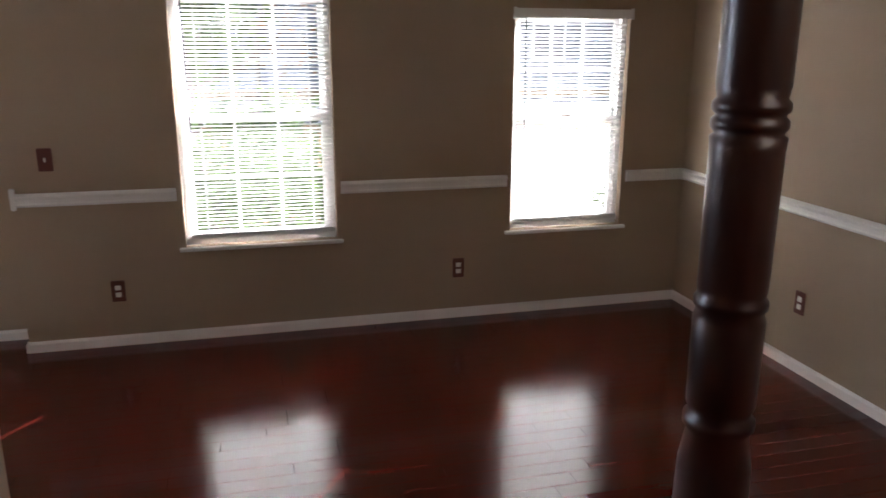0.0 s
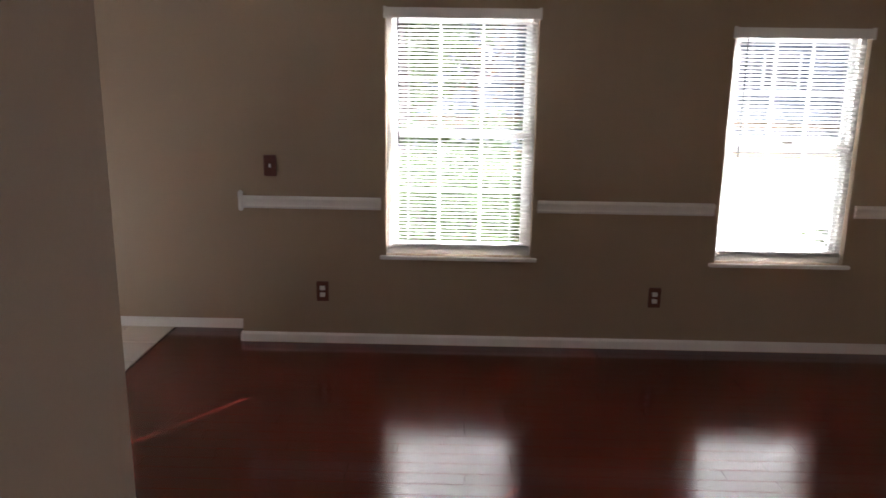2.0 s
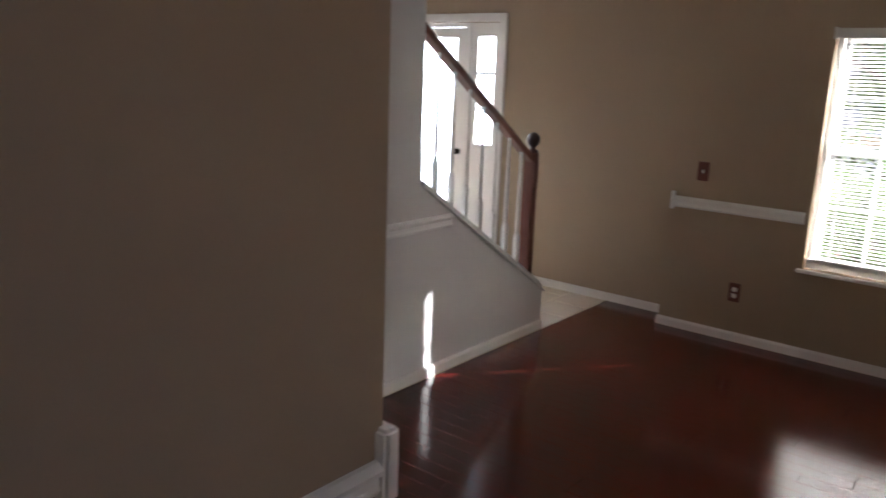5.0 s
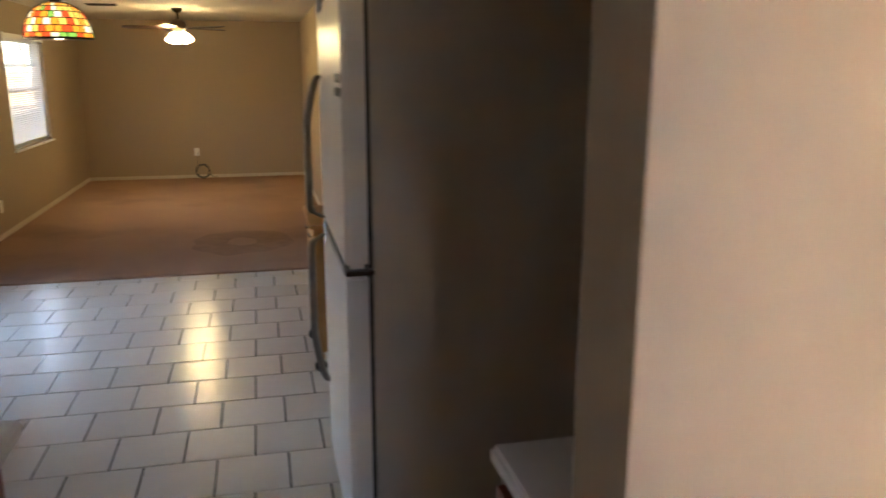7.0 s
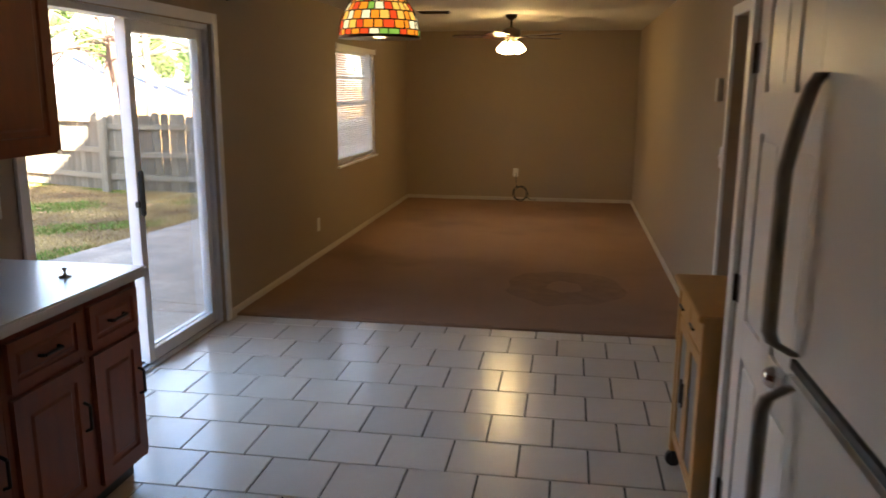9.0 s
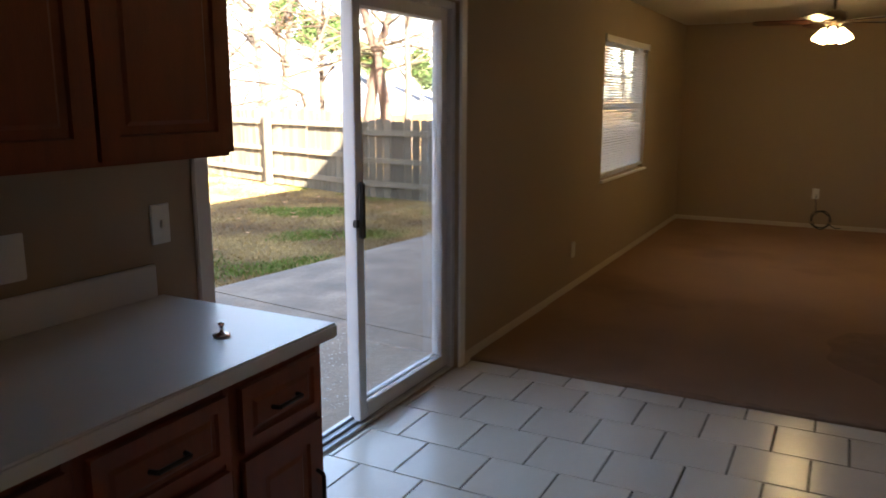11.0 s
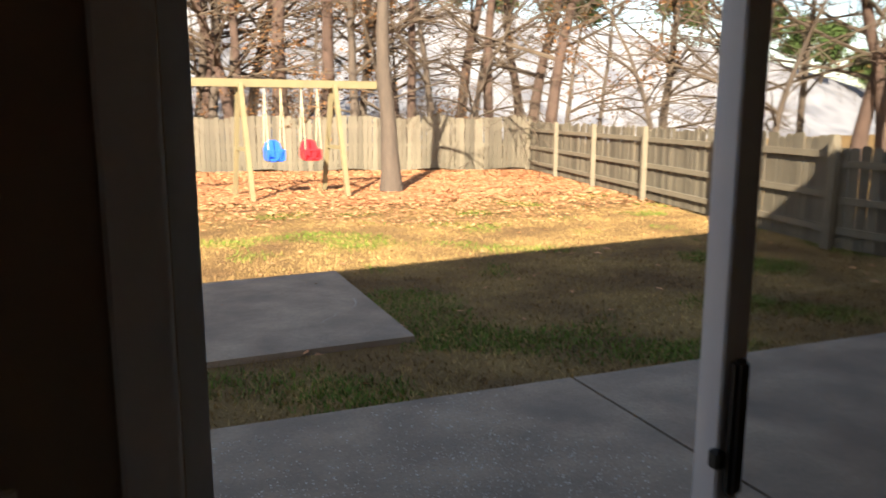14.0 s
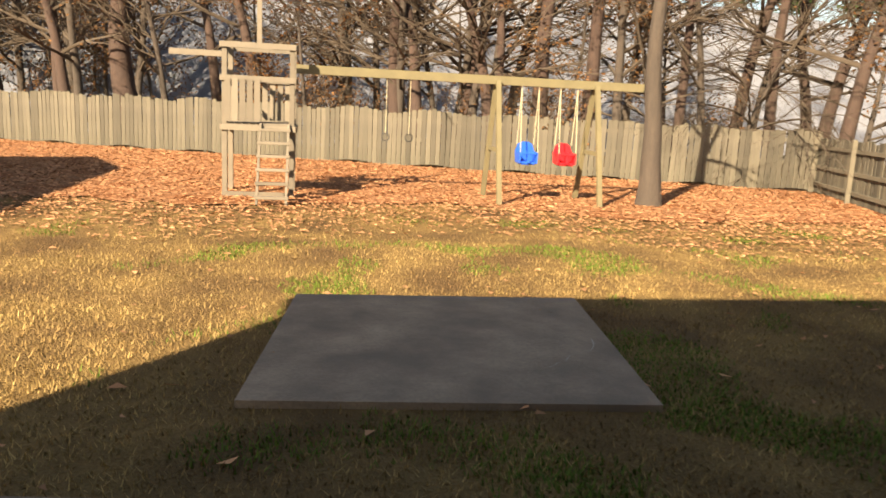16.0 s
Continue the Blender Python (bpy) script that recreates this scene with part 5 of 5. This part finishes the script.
# ---------------- trees ----------------


def limb(vs, fs, p, d, r, length, depth, rng, tips, wob=0.25, taper=0.72, kids=(2, 3), seg=5, spreadf=0.6, droop=-0.08):
    """One tapering limb of several rings, and its children."""
    n = 4 if depth > 1 else 3
    prev = None
    for k in range(n + 1):
        u = k / n
        rad = r * (1 - (1 - taper) * u)
        side = d.cross(Vector((0.3, 0.7, 0.2))).normalized()
        up2 = d.cross(side)
        ring = []
        for s in range(seg):
            a = 2 * math.pi * s / seg
            vs.append(p + (side * math.cos(a) + up2 * math.sin(a)) * rad)
            ring.append(len(vs) - 1)
        if prev:
            for s in range(seg):
                fs.append((prev[s], prev[(s + 1) % seg], ring[(s + 1) % seg], ring[s]))
        prev = ring
        if k < n:
            d = (d + Vector((rng.uniform(-wob, wob), rng.uniform(-wob, wob), rng.uniform(-wob, wob) * 0.6 - droop)) * 0.5).normalized()
            p = p + d * (length / n)
            if depth > 0 and k >= 1 and rng.random() < 0.8:
                a = rng.uniform(0, 6.283)
                cd = (d + (side * math.cos(a) + up2 * math.sin(a)) * rng.uniform(0.7, 1.2) * spreadf * 1.3).normalized()
                limb(vs, fs, p, cd, rad * 0.5, length * rng.uniform(0.45, 0.65), depth - 1, rng, tips, wob, 0.55, kids, 3 if depth < 3 else seg, spreadf, droop)
    tips.append(p)
    if depth > 0:
        for _ in range(rng.randint(*kids)):
            a = rng.uniform(0, 6.283)
            cd = (d + (side * math.cos(a) + up2 * math.sin(a)) * rng.uniform(0.4, 0.9) * spreadf).normalized()
            limb(vs, fs, p, cd, r * taper * 0.7, length * rng.uniform(0.5, 0.75), depth - 1, rng, tips, wob, 0.6, kids, 3 if depth < 3 else seg, spreadf, droop)


def mesh_from(name, vs, fs, material):
    me = bpy.data.meshes.new(name)
    me.from_pydata([tuple(v) for v in vs], [], fs)
    me.materials.append(M[material])
    return me


def foliage(tips, per, size, rad, rng):
    vs, fs = [], []
    for t in tips:
        for _ in range(per):
            c = t + Vector((rng.gauss(0, rad), rng.gauss(0, rad), rng.gauss(0, rad * 0.7)))
            a = Vector((rng.uniform(-1, 1), rng.uniform(-1, 1), rng.uniform(-1, 1))).normalized() * size * rng.uniform(0.6, 1.4)
            b = a.orthogonal().normalized() * size * rng.uniform(0.4, 0.8)
            k = len(vs)
            vs += [c - a, c + b, c + a, c - b]
            fs.append((k, k + 1, k + 2, k + 3))
    return vs, fs


def bare_tree(name, seed, trunk_h, r, depth, bark, label, leaves=0, crown_len=2.2, droop=-0.08, leaf_mat="brown_leaf", lean=(0, 0), first=0.55):
    rng = random.Random(seed)
    t = thing(name, 0, 0, G, label, "tree", "trees behind the yard")
    vs, fs, tips = [], [], []
    p, d = Vector((0, 0, -0.1)), Vector((lean[0], lean[1], 1)).normalized()
    rings = 12
    prev = None
    tv, tf = [], []
    cur = p.copy()
    for k in range(rings + 1):
        u = k / rings
        rad = r * (1.0 - 0.55 * u) + r * 0.45 * math.exp(-u * rings * 0.9)
        ring = []
        for s in range(10):
            a = 2 * math.pi * s / 10
            rr2 = rad * (1 + 0.07 * noise.noise(Vector((math.cos(a) * 2, math.sin(a) * 2, k * 0.8 + seed))))
            tv.append(cur + Vector((math.cos(a) * rr2, math.sin(a) * rr2, 0)))
            ring.append(len(tv) - 1)
        if prev:
            for s in range(10):
                tf.append((prev[s], prev[(s + 1) % 10], ring[(s + 1) % 10], ring[s]))
        prev = ring
        if u > first and k < rings:
            for _ in range(rng.randint(1, 2)):
                a = rng.uniform(0, 6.283)
                limb(vs, fs, cur.copy(), Vector((math.cos(a), math.sin(a), rng.uniform(0.2, 0.8))).normalized(), rad * 0.42, crown_len * rng.uniform(0.7, 1.2), depth - 1, rng, tips, droop=droop)
        if k < rings:
            d = (d + Vector((rng.uniform(-0.06, 0.06), rng.uniform(-0.06, 0.06), 0))).normalized()
            cur = cur + d * (trunk_h / rings)
    limb(vs, fs, cur, d, r * 0.42, crown_len, depth, rng, tips, droop=droop)
    for nm, v, f, m in (("trunk", tv, tf, bark), ("crown", vs, fs, "twig")):
        o = new(nm, mesh_from(nm, v, f, m))
        o.parent = t
        if nm == "trunk":
            for pl in o.data.polygons:
                pl.use_smooth = True
    if leaves:
        lv, lf = foliage(tips, leaves, 0.06, 0.22, rng)
        o = new("foliage", mesh_from("foliage", lv, lf, leaf_mat))
        o.parent = t
    return t


yt = bare_tree("yard_tree", 3, 6.0, 0.20, 4, "bark", "bare grey-barked tree standing in leaf litter", crown_len=2.4, droop=0.12, first=0.72)
yt.location = (4.85, 14.5, G)
thicket = bare_tree("thicket_tree", 52, 3.6, 0.11, 4, "bark", "densely twigged bare tree behind fence corner", crown_len=2.3, droop=0.16, first=0.15)
thicket.location = (10.2, 20.6, G)
for x, y, r in ((12.9, 18.9, 70), (13.6, 15.6, 160), (8.0, 21.6, 250), (14.6, 12.6, 300)):
    copy_thing(thicket, pose(x, y, G, 0, 0, r))
pine = bare_tree("pine_tree", 57, 12.0, 0.21, 3, "bark_pine", "tall straight pine trunk behind the fence", crown_len=2.0, first=0.7)
pine.location = (0.83, 24.4, G)
for x, y, r, k in ((-7.75, 27.6, 15, 1.8), (5.06, 22.9, 40, 1.2), (6.22, 22.4, 100, 1.05), (-10.4, 28.7, 310, 0.8), (11.2, 20.6, 20, 0.8), (3.6, 23.5, 200, 0.75), (8.8, 21.6, 80, 0.7)):
    copy_thing(pine, pose(x, y, G, 0, 0, r)).scale = (k, k, 1)
kinds = [
    bare_tree("woodland_tree", 31, 9.0, 0.20, 3, "bark_pine", "tall straight bare tree behind fence", crown_len=2.4, first=0.3),
    bare_tree("woodland_tree", 32, 7.0, 0.12, 3, "bark", "slender bare tree behind fence", leaves=2, crown_len=2.2, first=0.25),
    bare_tree("woodland_tree", 33, 8.0, 0.16, 3, "bark", "bare branching tree behind fence", crown_len=2.8, first=0.3, droop=0.06),
    bare_tree("woodland_tree", 34, 5.5, 0.08, 3, "bark", "thin sapling with clinging brown leaves", leaves=5, crown_len=1.6, first=0.2),
]
spots = [(-13, 24), (-11.2, 26), (-9.6, 23.4), (-8.1, 25.5), (-6.5, 23.2), (-5.2, 26.5), (-3.6, 24.3), (-2.0, 23.0), (-0.6, 26), (0.8, 23.6), (2.2, 25.2), (3.5, 23.1), (4.6, 26.3), (5.7, 24),
         (6.9, 23), (8.0, 25.6), (9.4, 23.6), (10.8, 25), (12.3, 23.3), (14.0, 25.0), (15.2, 22.2), (16.6, 24.4), (16.2, 18.8), (18.6, 21.5), (17.5, 15.2), (20.0, 17.8), (21.5, 13.0), (-15.5, 22.8), (-18, 25), (-20, 22)]
rng = random.Random(77)
used = set()
for i in range(34):
    spots.append((rng.uniform(-17, 20), rng.uniform(22.6, 30)))
for i, (x, y) in enumerate(spots):
    y = (fence_y(x) if x < 11.3 else 18.5 - 1.2 * (x - 11.3)) + y - 21.6
    k = (i * 7 + i // 3) % 4
    m = pose(x, y, G, 0, 0, rng.uniform(0, 360))
    if k not in used:
        used.add(k)
        kinds[k].matrix_basis = m
    else:
        c = copy_thing(kinds[k], m)
        c.scale = (1, 1, rng.uniform(0.85, 1.15))

# undergrowth behind the fence
rng = random.Random(9)
for i in range(16):
    x = rng.uniform(-14, 11)
    y = fence_y(x) + rng.uniform(0.8, 5)
    b = thing("undergrowth_shrub", x, y, G, "leafless twiggy shrub with brown leaves behind fence", "shrub", "undergrowth")
    vs, fs, tips = [], [], []
    for _ in range(7):
        a = rng.uniform(0, 6.283)
        limb(vs, fs, Vector((0, 0, -0.05)), Vector((math.cos(a) * 0.5, math.sin(a) * 0.5, 1)).normalized(), 0.02, rng.uniform(1.0, 1.8), 2, rng, tips)
    o = new("stem", mesh_from("stem", vs, fs, "twig"))
    o.parent = b
    lv, lf = foliage(tips, 2, 0.05, 0.12, rng)
    o = new("foliage", mesh_from("foliage", lv, lf, "brown_leaf"))
    o.parent = b

# evergreens on and beyond the bank
ever = None
rng = random.Random(40)
for i in range(16):
    x = 30 + i * 4.2 + rng.uniform(-1.2, 1.2)
    y = 56 - 0.25 * (x - 24) + rng.uniform(-2, 3)
    z = G + bank_height(x, y) - 0.2
    if ever is None or i == 8:
        ever = thing("evergreen_tree", x, y, z, "dark green evergreen tree on the far bank", "tree", "far evergreens")
        tv, tf, tips = [], [], []
        limb(tv, tf, Vector((0, 0, -0.2)), Vector((0, 0, 1)), 0.15, 2.3, 3, rng, tips, wob=0.18)
        o = new("trunk", mesh_from("trunk", tv, tf, "bark"))
        o.parent = ever
        lv, lf = foliage(tips, 34, 0.16, 0.40, rng)
        o = new("crown", mesh_from("crown", lv, lf, "needle"))
        o.parent = ever
    else:
        copy_thing(ever, pose(x, y, z, 0, 0, rng.uniform(0, 360))).scale = (1, 1, rng.uniform(0.7, 1.2))

# unseen house added to the west to cast the shade on the lawn
nh = thing("neighbour_house", -14.5, 6.5, G, "unseen neighbouring house added to shade the lawn", "house")
part("wall", boxes((-3.5, -5, 0, 3.0, 5.0, 5.0)), "siding", nh)
bm = bmesh.new()
add_extrude(bm, [(-3.8, 4.9), (3.3, 4.9), (-0.25, 7.0)], "y", -5.3, 5.3)
part("roof", bm, "shingle", nh)

# ---------------- street side, seen through the dining windows ----------------
# walk stretched into a made-up pale sheet to brighten the door view
structure("front_walk", boxes((-4.3, -21.9, G - 0.1, 14, -8.42, G + 0.012)), "pale_concrete", "pale concrete front walk, widened to whiten the front door view", category="pavement")
structure("driveway", boxes((-12.0, -22, G - 0.1, -7.6, -9.6, G + 0.01)), "pale_concrete", "pale concrete driveway", category="pavement")
structure("road", boxes((-60, -30, G - 0.1, 60, -22.05, G - 0.005)), "asphalt", "grey asphalt street", category="road")
rng = random.Random(15)
for i, (x, y, s) in enumerate(((-4.9, -9.8, 1.0), (-6.0, -9.6, 0.9), (-5.5, -10.9, 1.2), (-9.2, -9.4, 0.7))):
    b = thing("front_shrub", x, y, G, "leafy green shrub under front window", "shrub", "front shrubs")
    vs, fs, tips = [], [], []
    for _ in range(8):
        a = rng.uniform(0, 6.283)
        limb(vs, fs, Vector((0, 0, -0.05)), Vector((math.cos(a) * 0.7, math.sin(a) * 0.7, 1)).normalized(), 0.02, 0.6 * s, 2, rng, tips)
    o = new("stem", mesh_from("stem", vs, fs, "twig"))
    o.parent = b
    lv, lf = foliage(tips, 9, 0.05, 0.10, rng)
    o = new("foliage", mesh_from("foliage", lv, lf, "shrub"))
    o.parent = b
rng = random.Random(61)
for x, y, h, m in ((-4.75, -14.6, 1.5, "shrub"), (-6.3, -27.0, 2.2, "needle"), (-9.6, -24.5, 1.9, "shrub"), (-11.8, -33.0, 2.4, "needle")):
    b = thing("front_tree", x, y, G, "leafy green tree in the front garden", "tree", "front trees")
    vs, fs, tips = [], [], []
    limb(vs, fs, Vector((0, 0, -0.1)), Vector((0, 0, 1)), 0.09, h, 3, rng, tips, wob=0.2)
    o = new("trunk", mesh_from("trunk", vs, fs, "bark"))
    o.parent = b
    lv, lf = foliage(tips, 14, 0.10, 0.26, rng)
    o = new("crown", mesh_from("crown", lv, lf, m))
    o.parent = b
ft = copy_thing(kinds[3], pose(-5.2, -13.5, G, 0, 0, 40))
ft = copy_thing(kinds[1], pose(-8.8, -19, G, 0, 0, 140))
hh = thing("house_across", -4.0, -40, G, "pale house across the street", "house")
part("wall", boxes((-9, -4, 0, 9, 4, 4.6)), "siding_grey", hh)
bm = bmesh.new()
add_extrude(bm, [(-4.5, 4.5), (4.5, 4.5), (0, 7.2)], "x", -9.4, 9.4)
part("roof", bm, "shingle", hh)
for k in range(4):
    wn_ = part("window", boxes((-7.5 + 4.4 * k, 4.002, 1.2, -6.1 + 4.4 * k, 4.05, 2.7)), "trim", hh)
    part("pane", boxes((-7.4 + 4.4 * k, 4.052, 1.3, -6.2 + 4.4 * k, 4.06, 2.6)), "alu_dark", wn_)

copy_thing(hh, pose(-25.0, -37, G, 0, 0, -8))

# ---------------- floor pieces ----------------
random.seed(4)
PW = 0.086
plank_data = {}


def plank_mesh(L):
    if L not in plank_data:
        bm = bmesh.new()
        add_box(bm, 0.0006, 0.0006, -0.012, L - 0.0006, PW - 0.0006, 0.0)
        for v in bm.verts:
            if v.co.z > -0.001:
                v.co.x += 0.0006 if v.co.x < L / 2 else -0.0006
                v.co.y += 0.0006 if v.co.y < PW / 2 else -0.0006
        plank_data[L] = finish("plank", bm, "wood_floor")
    return plank_data[L]


rest = bmesh.new()
count = 0
y = -8.238
while y < 0.0:
    x1 = -4.062 if y < -4.15 else -5.502
    x = -8.64 if y < -3.0 else -6.9
    if y < -8.06:
        x = -4.57
    x += 0
    first = True
    while x < x1 - 0.02:
        L = random.choice((0.5, 0.7, 0.9, 1.1, 1.3)) if not first else random.choice((0.3, 0.5, 0.7, 0.9))
        first = False
        L = round(min(L, x1 - x), 3)
        if y < -4.2 and count < 300:
            o = new("plank", plank_mesh(L))
            o.parent = sub
            o.matrix_basis = Matrix.Translation((x, y, 0))
            count += 1
        else:
            add_box(rest, x + 0.001, y + 0.001, -0.012, x + L - 0.001, y + PW - 0.001, 0.0)
        x += L
    y += PW
o = part("plank_rest", rest, "wood_floor", sub)
tagged(o, kind="stuff")

# tiles in running bond
TS = 0.3075
tile_data = {}


def tile_mesh(w, h):
    key = (round(w, 3), round(h, 3))
    if key not in tile_data:
        bm = bmesh.new()
        add_box(bm, 0.004, 0.004, -0.006, w - 0.004, h - 0.004, 0.0)
        for v in bm.verts:
            if v.co.z > -0.001:
                v.co.x += 0.0015 if v.co.x < w / 2 else -0.0015
                v.co.y += 0.0015 if v.co.y < h / 2 else -0.0015
        tile_data[key] = finish("tile", bm, "tile")
    return tile_data[key]


trest = bmesh.new()
count = 0
for k in range(-1, 17):
    xb = min(-0.022, -0.175 - 0.3125 * k)
    xa = -0.175 - 0.3125 * (k + 1)
    if xa < -5.5:
        xa = -5.5
    off = -0.33 if k % 2 == 1 else -0.475
    j = -2
    while True:
        yb_ = off + TS * 2 - TS * (j + 2)
        ya_ = yb_ - TS
        j += 1
        yt_, yl_ = min(yb_, 0.015), max(ya_, -3.655)
        if yl_ >= yt_ - 0.02:
            if ya_ < -3.655:
                break
            continue
        if count < 300 and xa > -4.75:
            o = new("tile", tile_mesh(xb - xa, yt_ - yl_))
            o.parent = tilebed
            o.matrix_basis = Matrix.Translation((xa, yl_, 0))
            count += 1
        else:
            add_box(trest, xa + 0.003, yl_ + 0.003, -0.006, xb - 0.003, yt_ - 0.003, 0.0)
        if ya_ < -3.655:
            break
o = part("tile_rest", trest, "tile", tilebed)
tagged(o, kind="stuff")
for k in range(9):
    for j in range(15):
        if k % 2 and j == 0 and -4.05 + TS * (k + 1) < -1.2:
            o = new("tile", tile_mesh(TS, 0.15))
            o.parent = foyerbed
            o.matrix_basis = Matrix.Translation((-4.05 + TS * k, -8.235, 0))
        x, yy = -4.05 + TS * k, -8.235 + TS * j + (0.15 if k % 2 else 0)
        if x + TS < -1.2 and yy + TS < -3.82:
            o = new("tile", tile_mesh(TS, TS))
            o.parent = foyerbed
            o.matrix_basis = Matrix.Translation((x, yy, 0))
